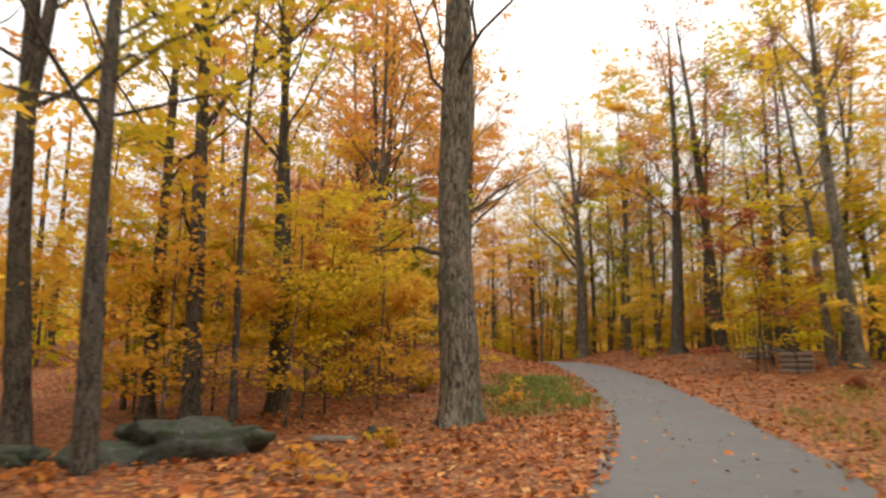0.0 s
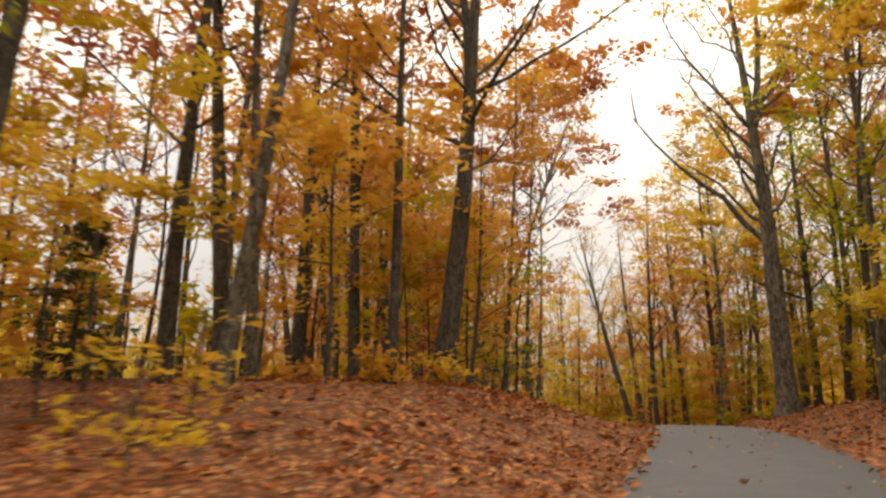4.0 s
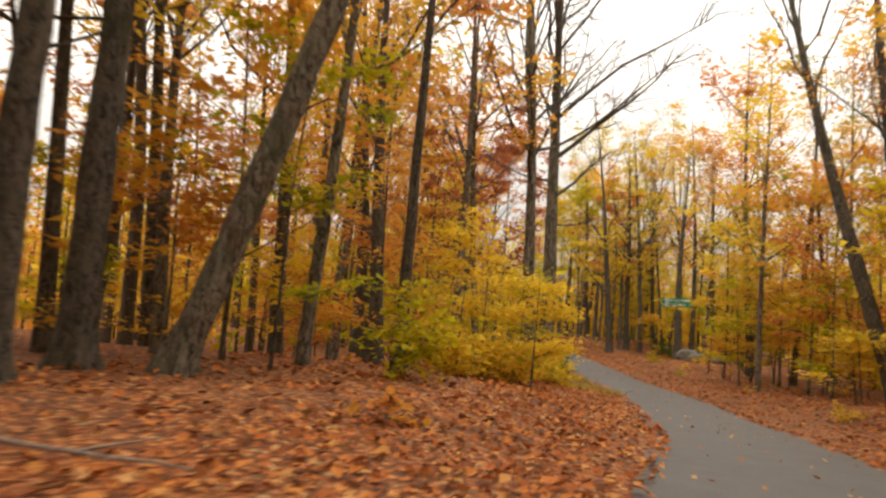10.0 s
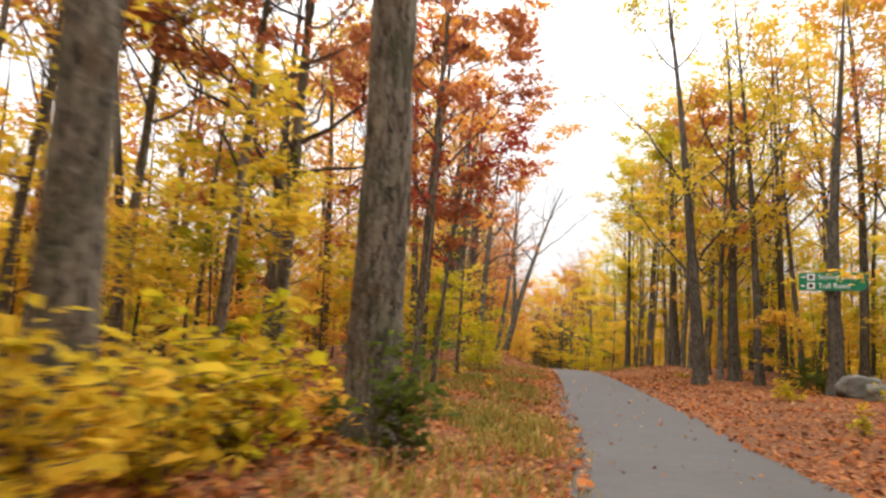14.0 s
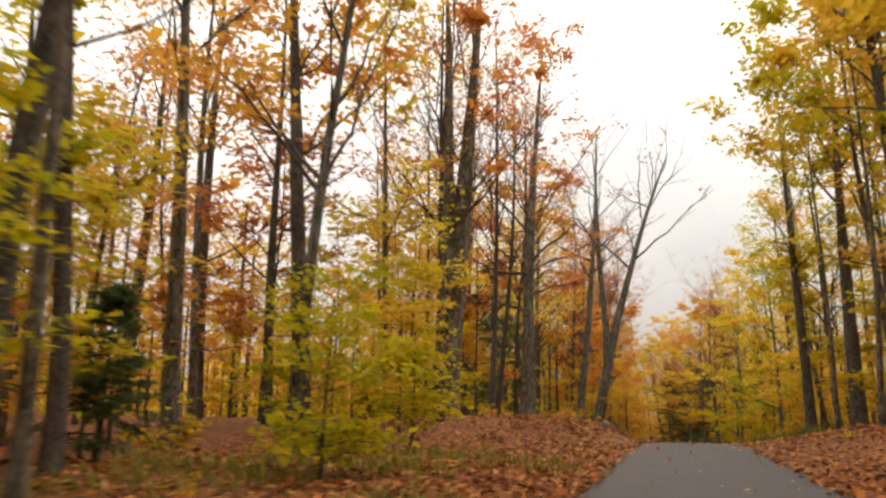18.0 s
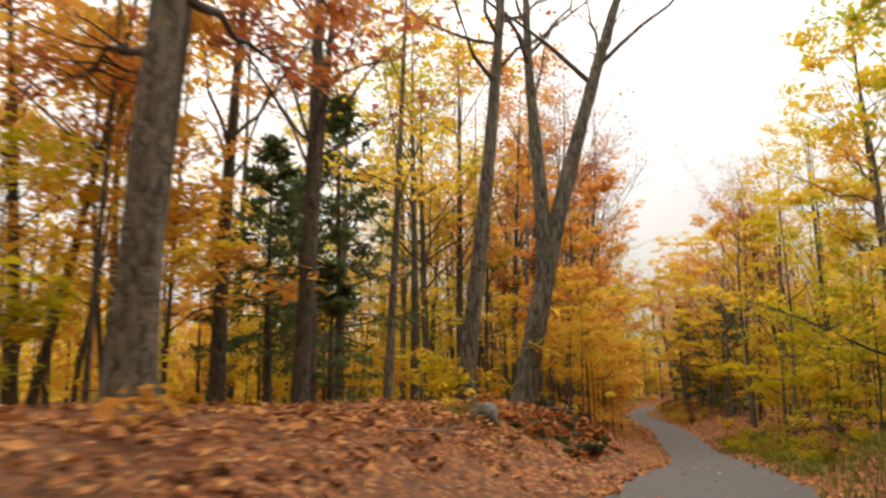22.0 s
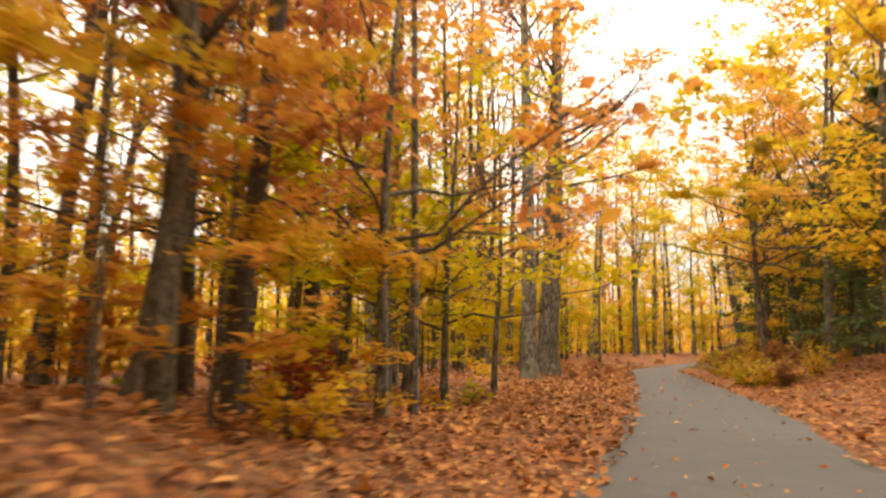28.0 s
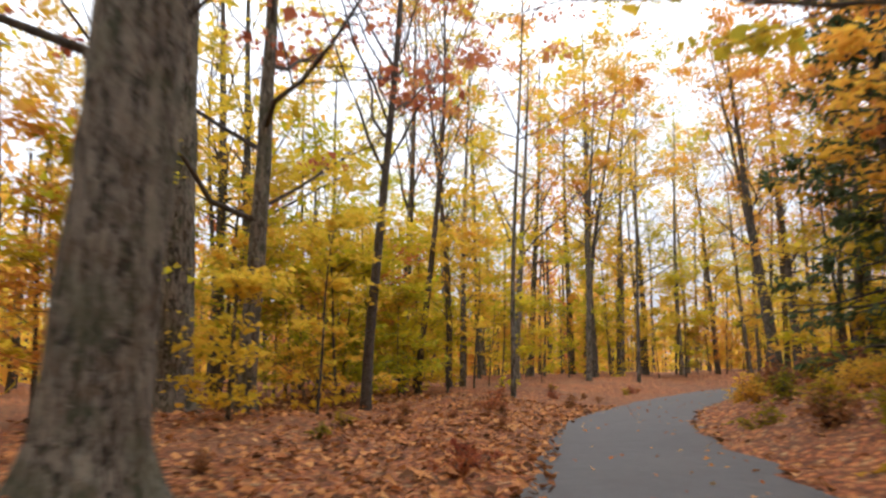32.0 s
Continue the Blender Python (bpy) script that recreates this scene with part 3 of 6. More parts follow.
def broadleaf(seed, H, r, lean=(0, 0), base=0.35, limbs=12, reach=0.30, rise=(25, 60), leaves=2000, leaf=0.22, tone="gold",
              bark=None, name="broadleaf_tree", fork=None, bare=0.0, rough=None, bent=0.12, subs=6, twigs=3, low=None, top=0.97, clump=0.30, split=False, fine=True, curve=None):
    """A leaf tree: root, trunk, limbs, crown. fork: (height, other lean) adds a second stem. low: extra low boughs (height, azimuth, length)."""
    rng = np.random.default_rng(seed)
    root = new(name)
    rough = (1.0 if r > 0.16 else 0.0) if rough is None else rough
    n = 54 if r > 0.24 else (22 if r > 0.1 else 12)
    sides = 20 if r > 0.24 else (10 if r > 0.1 else 6)
    P = trunk_line(rng, H, lean, n, bent * min(1, H / 12), curve)
    z = P[:, 2]
    R = r * np.maximum(0.06, 1 - 0.88 * (z / H) ** 1.1) * (1 + 0.28 * np.exp(-z / 0.30))
    R = np.maximum(R, 0.022 if fine else 0.015)
    P[0, 2] = -0.45
    bits = [trunk_tube(rng, P, R, sides, rough)]
    lines, radii = [P], [R]
    if fork:
        h, other = fork
        i = int(np.argmin(np.abs(z - h)))
        m = n - i
        Z = z[i:] - z[i]
        P2 = np.stack([P[i, 0] + other[0] * Z, P[i, 1] + other[1] * Z, z[i:]], 1) + 0
        P2[:, 0] += 0.12 * np.sin(Z * 0.6)
        R2 = R[i:] * 0.85
        bits.append(trunk_tube(rng, P2, R2, sides, rough))
        lines.append(P2)
        radii.append(R2)
    part("trunk", quick_mesh("trunk", *pile(*bits), bark or BARK), root)
    # limbs
    n1, s1 = (7, 6 if r > 0.12 else 4) if fine else (4, 3)
    L1, r1 = [], []
    for P_, R_ in zip(lines, radii):
        H_ = P_[-1, 2]
        k = limbs if P_ is P else max(3, limbs * 2 // 3)
        h = np.sort(rng.uniform(base * H, top * H_, k))
        st = np.stack([np.interp(h, P_[:, 2], P_[:, c]) for c in range(3)], 1)
        az = np.arange(k) * 2.4 + rng.uniform(0, 6.28) + rng.normal(0, 0.4, k)
        frac = (h - base * H) / max(0.1, H_ - base * H)
        el = np.radians(rng.uniform(rise[0], rise[1], k) + 24 * frac)
        way = np.stack([np.cos(az) * np.cos(el), np.sin(az) * np.cos(el), np.sin(el)], 1)
        ln = reach * H * (1 - 0.42 * frac ** 1.8) * rng.uniform(0.6, 1.15, k)
        L1.append(shoots(rng, st, way, ln, n1, rng.uniform(-0.05, 0.25, k), 0.16))
        r1.append(np.minimum(np.interp(h, P_[:, 2], R_) * 0.48, (0.009 + 0.010 * ln) if leaves > 1000 else (0.012 + 0.015 * ln)))
    if low:
        st = np.array([[np.interp(b[0], P[:, 2], P[:, 0]), np.interp(b[0], P[:, 2], P[:, 1]), b[0]] for b in low])
        az = np.radians([b[1] for b in low])
        el = np.radians([b[3] if len(b) > 3 else 20 for b in low])
        way = np.stack([np.cos(az) * np.cos(el), np.sin(az) * np.cos(el), np.sin(el)], 1)
        ln = np.array([b[2] for b in low], float)
        L1.append(shoots(rng, st, way, ln, n1, np.full(len(low), 0.08), 0.14))
        r1.append(0.012 + 0.018 * ln)
    L1, r1 = np.concatenate(L1), np.concatenate(r1)
    taper = np.linspace(1, 0.18, n1)
    skin = (bark if bark is not BARK_PALE else TWIG) or TWIG
    wood = []
    if split:
        for j in range(len(L1)):
            part("limb", quick_mesh("limb", *tubes(L1[j:j + 1], (r1[j] * taper)[None], s1), skin), root)
    else:
        wood.append(tubes(L1, r1[:, None] * taper[None], s1))
    k = len(L1) * subs
    which, f = rng.integers(0, len(L1), k), rng.uniform(0.22, 1.0, k)
    st, tan = along(L1, which, f)
    side = unit(np.cross(tan, [0, 0, 1]) * rng.choice([-1, 1], k)[:, None] + rng.normal(0, 0.25, (k, 3)))
    way = unit(tan * 0.75 + side * 0.8 + np.array([0, 0, 0.12]))
    lim = np.linalg.norm(L1[:, -1] - L1[:, 0], axis=1)
    ln2 = lim[which] * rng.uniform(0.22, 0.5, k) * (1.15 - 0.5 * f)
    n2 = 4 if fine else 2
    L2 = shoots(rng, st, way, ln2, n2, rng.uniform(-0.08, 0.15, k), 0.2)
    wood.append(tubes(L2, (0.35 * r1[which])[:, None] * np.linspace(1, 0.25, n2)[None], 3))
    L3 = L2
    if twigs:
        k3 = k * twigs
        w3, f3 = rng.integers(0, k, k3), rng.uniform(0.25, 1.0, k3)
        st3, tan3 = along(L2, w3, f3)
        side = unit(np.cross(tan3, [0, 0, 1]) * rng.choice([-1, 1], k3)[:, None] + rng.normal(0, 0.3, (k3, 3)))
        ln3 = np.maximum(0.25, ln2[w3] * rng.uniform(0.3, 0.6, k3))
        L3 = shoots(rng, st3, unit(tan3 * 0.7 + side * 0.8), ln3, 3, rng.uniform(-0.1, 0.1, k3), 0.15)
        wood.append(tubes(L3, np.maximum(0.0065, 0.12 * r1[which][w3])[:, None] * np.linspace(1, 0.4, 3)[None], 3))
    tagged(part("twigwork", quick_mesh("twigwork", *pile(*wood), skin), root), kind="stuff")
    # leaves, in flat sprays along the twigs
    nl = int(leaves)
    if nl:
        keep = np.where(rng.uniform(0, 1, len(L3)) >= bare)[0]
        w = keep[rng.integers(0, len(keep), nl)]
        c, tan = along(L3, w, rng.uniform(0.1, 1.0, nl))
        c = c + rng.normal(0, 1, (nl, 3)) * np.array([clump, clump, clump * 0.28])
        me = quick_mesh("crown", *(leaf_quads if fine else leaf_chips)(rng, c, leaf), LEAVES[tone], smooth=False)
        tagged(part("crown", me, root), kind="stuff")
    return root


def spruce(seed, H, r, spreadout, base=0.08, name="spruce_tree", tone="needle", dense=1.0):
    rng = np.random.default_rng(seed)
    root = new(name)
    P = trunk_line(rng, H, (0, 0), 14, 0.04)
    R = r * (1 - 0.95 * P[:, 2] / H) * (1 + 0.3 * np.exp(-P[:, 2] / 0.3))
    P[0, 2] = -0.3
    part("trunk", quick_mesh("trunk", *tubes(P[None], R[None], 9), BARK_DARK), root)
    k = int(20 * H ** 0.6)
    h = H * (base + (0.98 - base) * np.sort(rng.uniform(0, 1, k)) ** 0.9)
    f = (h / H - base) / (1 - base)
    az = np.arange(k) * 2.4 + rng.normal(0, 0.3, k)
    el = np.radians(-12 + 38 * f + rng.normal(0, 6, k))
    st = np.stack([np.interp(h, P[:, 2], P[:, c]) for c in range(3)], 1)
    way = np.stack([np.cos(az) * np.cos(el), np.sin(az) * np.cos(el), np.sin(el)], 1)
    ln = spreadout * (1.04 - f) ** 0.8 * rng.uniform(0.7, 1.15, k)
    L1 = shoots(rng, st, way, ln, 6, np.full(k, 0.08), 0.08)
    wood = [tubes(L1, (0.006 + 0.010 * ln)[:, None] * np.linspace(1, 0.3, 6)[None], 4)]
    k2 = k * 6
    w, g = rng.integers(0, k, k2), rng.uniform(0.15, 1, k2)
    st2, tan = along(L1, w, g)
    side = np.cross(tan, [0, 0, 1]) * rng.choice([-1, 1], k2)[:, None]
    L2 = shoots(rng, st2, unit(tan * 0.8 + side * 0.7 + np.array([0, 0, -0.12])), ln[w] * 0.38 * (1.2 - 0.6 * g) * rng.uniform(0.6, 1.2, k2), 2, np.full(k2, -0.15), 0.1)
    wood.append(tubes(L2, np.full((k2, 2), 0.006), 3))
    tagged(part("bough_wood", quick_mesh("bough_wood", *pile(*wood), TWIG), root), kind="stuff")
    nn = int(k2 * 11 * dense)
    q = rng.integers(0, k2, nn)
    c, tan = along(L2, q, rng.uniform(0, 1, nn))
    c = c + rng.normal(0, 1, (nn, 3)) * np.array([0.09, 0.09, 0.05])
    u = unit(tan + rng.normal(0, 0.55, (nn, 3)) + np.array([0, 0, -0.15]))
    wv = unit(np.cross(u, rng.normal(0, 0.4, (nn, 3)) + np.array([0, 0, 1.0])))
    s = (rng.uniform(0.14, 0.28, nn) * (0.65 + 0.05 * H))[:, None]
    V = np.stack([c, c + u * s * 0.5 + wv * s * 0.24, c + u * s, c + u * s * 0.5 - wv * s * 0.24], 1).reshape(-1, 3)
    tagged(part("needles", quick_mesh("needles", V, np.arange(4 * nn).reshape(-1, 4), LEAVES[tone], smooth=False), root), kind="stuff")
    return root


def stand(root, x, y, label, category="tree", group="", turn=0.0, scale=1.0, sink=0.0, z=None, tip=(0, 0)):
    root.matrix_basis = pose(x, y, (height(x, y) if z is None else z) - sink, tip[0], tip[1], turn) @ Matrix.Scale(scale, 4)
    return tagged(root, label, category, group)

# ---- the marked trees along the lane ----
KEY, CLEAR = [], []
WORD_OF = {"lime": "yellow-green", "yellow": "yellow", "gold": "golden", "orange": "orange", "rust": "rust-pink"}


def key_tree(seed, x, y, r, lean, H, tone, label, z=None, **more):
    KEY.append((x, y))
    if more.pop("seen", True) and r > 0.16:
        i, off = lie(x, y)
        if abs(off[0]) < 14:
            CLEAR.append(((x, y), at(STATION[i[0]] - 17, 0.3)))
    more.setdefault("base", 0.36)
    more.setdefault("leaves", 1900)
    more.setdefault("leaf", 0.18)
    more.setdefault("limbs", 12)
    more.setdefault("subs", 5)
    more.setdefault("twigs", 0 if more.get("bark") is BARK_DARK else 1)
    more.setdefault("split", r > 0.2)
    root = broadleaf(seed, H, r, lean=lean, tone=tone, name=more.pop("name", "maple_tree"), **more)
    return stand(root, x, y, label, "tree", "trees along the lane")


# first bend
key_tree(1, -6.48, 19.40, 0.55, (-0.018, -0.010), 19, "gold", "thick old maple with furrowed grey bark by the lane", base=0.42, leaves=1200, fork=(6.3, (0.05, 0.03)),
         low=[(4.6, 150, 5.5, 8), (5.6, 20, 2.6, 30)], bent=0.16)
key_tree(2, -12.80, 20.21, 0.22, (0.028, 0.013), 19, "yellow", "dark slender maple trunk among yellow leaves", bark=BARK_DARK, low=[(3.4, 10, 4.5, 25), (4.2, 200, 3.5, 10)])
key_tree(3, -14.43, 23.33, 0.25, (-0.013, -0.006), 20, "gold", "dark straight maple in a leaf-strewn wood", bark=BARK_DARK)
key_tree(4, -12.56, 16.09, 0.24, (-0.021, -0.008), 20, "yellow", "dark straight maple behind a mossy rock", bark=BARK_DARK, low=[(3.0, 120, 3.5, 10), (4.4, 300, 3.2, 12)])
key_tree(5, -14.99, 17.32, 0.20, (-0.016, -0.006), 18, "yellow", "dark maple trunk draped with yellow sprays", bark=BARK_DARK, low=[(2.6, 60, 3.5, 5)])
key_tree(6, -13.39, 11.81, 0.26, (-0.03, -0.018), 19, "gold", "dark maple with golden upper crown", bark=BARK_DARK, fork=(7.0, (0.09, 0.02)))
key_tree(7, -16.52, 34.99, 0.25, (0.037, 0.014), 19, "gold", "grey maple deep in the wood", bark=BARK_DARK)
key_tree(8, -15.94, 34.68, 0.22, (-0.021, -0.013), 20, "gold", "slim dark maple with golden crown", bark=BARK_DARK)
key_tree(9, -14.99, 39.14, 0.17, (0.089, 0.065), 17, "gold", "leaning slim maple on the bank", bark=BARK)
key_tree(10, -16.34, 47.77, 0.31, (0.061, 0.045), 20, "orange", "dark maple with orange boughs on a leafy mound", base=0.28, leaves=3200, reach=0.36, leaf=0.165, subs=6, bark=BARK_DARK, fork=(9.0, (-0.12, 0.02)))
key_tree(11, -14.17, 42.91, 0.13, (0.020, 0.014), 16, "orange", "thin dark maple on a leafy mound", bark=BARK_DARK)
key_tree(12, -24.94, 50.05, 0.30, (0.019, 0.014), 20, "gold", "dark maple set back in the wood", bark=BARK_DARK)
key_tree(13, -10.88, 64.59, 0.42, (-0.043, -0.032), 21, "yellow", "tall forked grey maple, half bare, beside the bend", base=0.34, leaves=900, bare=0.5, low=[(7.2, 200, 8.0, 42), (11.5, 215, 5, 40)], fork=(12.5, (0.10, 0.05)), bark=BARK)
key_tree(14, -2.57, 50.26, 0.40, (0.020, 0.007), 22, "orange", "tall maple with orange crown beside the lane", leaves=2400, base=0.28, bark=BARK_DARK)
key_tree(15, 0.08, 50.31, 0.40, (-0.08, -0.03), 22, "orange", "leaning dark maple with orange crown", leaves=2000, base=0.30, bark=BARK_DARK)
key_tree(16, 3.30, 50.48, 0.20, (-0.001, -0.001), 19, "rust", "slender dark maple with rusty crown", bark=BARK_DARK)
key_tree(17, 4.19, 57.62, 0.30, (0.03, 0.02), 20, "rust", "dark maple with rusty crown", bark=BARK_DARK)
key_tree(18, 5.89, 39.46, 0.36, (-0.038, -0.014), 21, "rust", "half-bare grey maple with long rising boughs", leaves=450, bare=0.5, base=0.3, bark=BARK)
# second stretch
key_tree(20, -20.20, 57.99, 0.07, (0.124, 0.131), 8.5, "gold", "thin leaning sapling with few golden leaves", name="maple_sapling", leaves=300, base=0.45, bent=0.3, bark=BARK_DARK)
key_tree(21, -31.35, 71.37, 0.25, (0.022, 0.026), 18, "gold", "golden maple with a forked dark trunk", base=0.25, leaves=2600, bark=BARK_DARK, fork=(8.0, (0.12, 0.08)))
key_tree(22, -33.80, 74.57, 0.29, (0.215, 0.280), 27, "orange", "strongly leaning grey maple, bare above", base=0.40, leaves=200, bare=0.6, bent=0.2, subs=9, twigs=4, reach=0.30, limbs=18, rise=(30, 65), curve=0.0)
key_tree(23, -33.84, 72.94, 0.31, (0.013, 0.015), 20, "gold", "stout dark maple on the wood's edge", bark=BARK_DARK)
key_tree(24, -28.78, 60.51, 0.18, (-0.03, -0.032), 14, "orange", "dark maple trunk with orange crown", bark=BARK_DARK, leaves=1800, base=0.3)
key_tree(25, -32.62, 64.60, 0.28, (-0.042, -0.044), 19, "gold", "dark maple with golden crown", bark=BARK_DARK)
key_tree(26, -35.73, 66.62, 0.30, (-0.038, -0.046), 20, "gold", "dark maple with a leafy golden crown", bark=BARK_DARK)
key_tree(27, -35.93, 80.90, 0.17, (0.018, 0.023), 17, "gold", "slim dark maple wrapped in golden leaves", base=0.15, leaves=2400, bark=BARK_DARK)
key_tree(28, -45.60, 94.75, 0.29, (-0.03, -0.046), 26, "rust", "lichened straight maple beside the lane, bare above", leaves=120, bare=0.6, base=0.34, reach=0.34, subs=9, twigs=3, fork=(7.5, (-0.14, 0.05)))
key_tree(29, -48.67, 99.05, 0.40, (-0.002, -0.003), 29, "rust", "big bare grey maple with wide dead boughs", leaves=60, bare=0.7, base=0.38, reach=0.34, limbs=26, subs=10, twigs=4, rise=(25, 62),
         low=[(8.3, 80, 2.6, 5), (9.6, 72, 5.0, 35), (10.5, 200, 4.0, 25)])
key_tree(30, -42.79, 84.61, 0.27, (-0.011, -0.017), 19, "gold", "dark maple behind yellow undergrowth", bark=BARK_DARK)
key_tree(31, -48.49, 87.27, 0.28, (-0.022, -0.033), 19, "yellow", "dark maple in yellow undergrowth", bark=BARK_DARK)
key_tree(32, -54.13, 91.20, 0.28, (0.009, 0.014), 19, "gold", "dark maple deeper in the wood", bark=BARK_DARK)
key_tree(33, -57.66, 123.46, 0.30, (0.008, 0.014), 17, "rust", "dead dark snag that carries a trail sign", leaves=0, base=0.5, limbs=9, reach=0.14, bark=BARK_DARK, name="dead_tree")
key_tree(34, -56.25, 124.93, 0.20, (0.02, 0.03), 17, "orange", "dark maple with orange leaves beside a trail sign", bark=BARK_DARK, base=0.5, leaves=1600)
CLEAR.append(((-30.0, 79.5), at(70, 0.3)))
for st_ in (196, 203, 210):
    CLEAR.append(((-127.9, 168.1), at(st_, 0.3)))
for st_ in (98, 106, 114, 122, 128):
    CLEAR.append(((-57.5, 123.1), at(st_, 0.3)))
for q, (dx_, dy_, r_, ln_) in enumerate([(-0.3, -0.15, 0.33, (-0.22, -0.09)), (0.1, 0.25, 0.30, (-0.07, -0.02)), (0.45, 0.1, 0.28, (0.06, 0.03))]):
    key_tree(35 + q, -32.5 + dx_, 102.7 + dy_, r_, ln_, 22, ("orange", "rust", "gold")[q], "one of three dark stems of a spreading maple clump", bark=BARK_DARK, base=0.36, leaves=1100, leaf=0.16, rise=(40, 66), bare=0.3, subs=7, twigs=2, curve=0.0)
key_tree(40, -64.83, 125.91, 0.26, (-0.021, -0.04), 18, "yellow", "slim maple with yellow crown across the lane", bark=BARK_DARK, leaves=2000, base=0.25)
key_tree(41, -63.30, 125.88, 0.22, (-0.035, -0.065), 20, "rust", "tall thin half-bare maple", leaves=200, bare=0.5, bark=BARK_DARK)
key_tree(42, -64.63, 129.52, 0.22, (-0.023, -0.042), 19, "yellow", "slim maple with yellow leaves", bark=BARK_DARK)
key_tree(43, -64.2, 122.9, 0.30, (-0.05, -0.09), 20, "yellow", "leaning maple with yellow crown", bark=BARK_DARK, leaves=2200, base=0.22)
key_tree(44, -56.41, 98.29, 0.16, (0.036, 0.067), 16, "rust", "thin leaning maple with rusty crown", leaves=2200, base=0.3)
xx, yy = at(150, -13)
key_tree(45, xx, yy, 0.24, (0, 0), 18, "rust", "broad maple blazing rust-red", leaves=4200, base=0.14, limbs=18, leaf=0.24)
xx, yy = at(155, -9.5)
key_tree(46, xx, yy, 0.18, (0, 0), 14, "red", "maple with dark red leaves", leaves=2600, base=0.2, limbs=15)
# third stretch
key_tree(50, -81.77, 113.12, 0.25, (-0.02, -0.06), 20, "gold", "straight grey maple in olive undergrowth")
key_tree(51, -82.38, 116.56, 0.27, (-0.014, -0.042), 20, "gold", "straight dark maple with golden crown", bark=BARK_DARK)
key_tree(52, -78.10, 115.70, 0.17, (0.029, 0.089), 17, "gold", "mossy slender maple, many-branched", bark=BARK_PALE, base=0.3)
key_tree(53, -90.21, 123.35, 0.54, (0.014, 0.075), 21, "orange", "massive double-stemmed maple on the bank", fork=(2.6, (-0.02, 0.0)), leaves=1600)
key_tree(54, -95.04, 129.19, 0.32, (0.013, 0.063), 20, "orange", "stout maple with orange boughs on the bank", leaves=4600, base=0.26, subs=7, leaf=0.16, low=[(5.2, 200, 5.0, 8), (6.2, 160, 5.0, 12), (7.2, 245, 5.0, 12), (5.8, 100, 4.0, 15), (7.8, 20, 4.0, 20)])
key_tree(55, -104.31, 137.06, 0.25, (0.026, 0.086), 20, "rust", "pale straight maple on a rocky bank", leaves=300, bare=0.5, bark=BARK_PALE, base=0.45)
key_tree(56, -107.67, 140.18, 0.38, (0.045, 0.15), 20, "rust", "forked pale maple leaning over the lane", leaves=120, bare=0.6, bark=BARK_PALE, base=0.5, fork=(4.4, (0.0, -0.03)), bent=0.1, curve=0.95)
key_tree(57, -107.53, 130.36, 0.25, (0.011, 0.046), 19, "orange", "dark maple behind the bank", bark=BARK_DARK)
key_tree(58, -96.19, 110.63, 0.33, (0.01, 0.03), 19, "gold", "dark maple deep in the wood", bark=BARK_DARK)
key_tree(59, -102.63, 126.45, 0.13, (0.04, 0.164), 13, "orange", "crooked thin maple behind the bank", bark=BARK_DARK)
key_tree(60, -91.09, 142.74, 0.26, (0.002, 0.004), 18, "yellow", "slim dark maple with yellow leaves", bark=BARK_DARK, base=0.3)
key_tree(61, -87.26, 141.80, 0.33, (0.009, 0.025), 20, "lime", "dark maple with yellow-green leaves", bark=BARK_DARK, base=0.28, leaves=2400)
key_tree(62, -79.10, 136.58, 0.31, (-0.03, -0.06), 20, "lime", "dark maple with spreading yellow-green crown", bark=BARK_DARK, base=0.25, leaves=2600, reach=0.36)
key_tree(63, -126.01, 148.16, 0.18, (0.026, 0.067), 18, "orange", "slim maple in golden thicket", base=0.25)
key_tree(64, -121.09, 145.27, 0.19, (0.016, 0.043), 18, "orange", "slim dark maple in golden thicket", bark=BARK_DARK, base=0.3)
key_tree(65, -122.28, 141.06, 0.24, (-0.006, -0.015), 19, "gold", "dark straight maple in golden wood", bark=BARK_DARK)
key_tree(66, -124.05, 136.68, 0.26, (0.001, 0.004), 19, "gold", "pale straight maple in golden wood", bark=BARK_PALE)
key_tree(67, -115.96, 138.60, 0.20, (0.006, 0.016), 18, "lime", "dark maple with lime leaves", bark=BARK_DARK)
key_tree(68, -130.91, 146.77, 0.23, (0, 0), 19, "orange", "dark straight maple in golden wood", bark=BARK_DARK)
key_tree(69, -118.71, 145.17, 0.15, (0.01, 0.02), 17, "orange", "mossy slim maple beside the bank", bark=BARK_PALE)
key_tree(70, -131.24, 153.40, 0.20, (0.037, 0.108), 17, "rust", "bent maple with rusty crown", leaves=2400, base=0.3, bark=BARK_DARK)
key_tree(71, -124.75, 148.06, 0.17, (0.014, 0.041), 17, "gold", "slim maple in a golden thicket", base=0.2, leaves=2200)
# last stretch
key_tree(80, -153.35, 155.97, 0.24, (0.015, 0.05), 19, "orange", "dark maple in the wood", bark=BARK_DARK)
key_tree(81, -160.97, 159.79, 0.30, (0.007, 0.034), 19, "gold", "dark stout maple in the wood", bark=BARK_DARK)
key_tree(82, -159.69, 157.59, 0.32, (0.018, 0.06), 19, "gold", "dark maple in the wood", bark=BARK_DARK)
key_tree(83, -154.86, 167.46, 0.33, (0.001, 0.003), 25, "gold", "lichened grey maple by the lane", leaves=1800, base=0.46, bark=BARK_LICHEN)
key_tree(84, -158.3, 169.55, 0.49, (0.008, 0.025), 25, "orange", "big grey maple with flaring foot by the lane", leaves=6800, base=0.44, reach=0.36, leaf=0.16, subs=8, low=[(8.9, 62, 4.6, 2), (10.0, 90, 5.0, 28), (11.0, 45, 5.0, 30), (12.0, 75, 5.0, 35), (10.5, 115, 4.6, 25), (11.5, 100, 5.0, 20)])
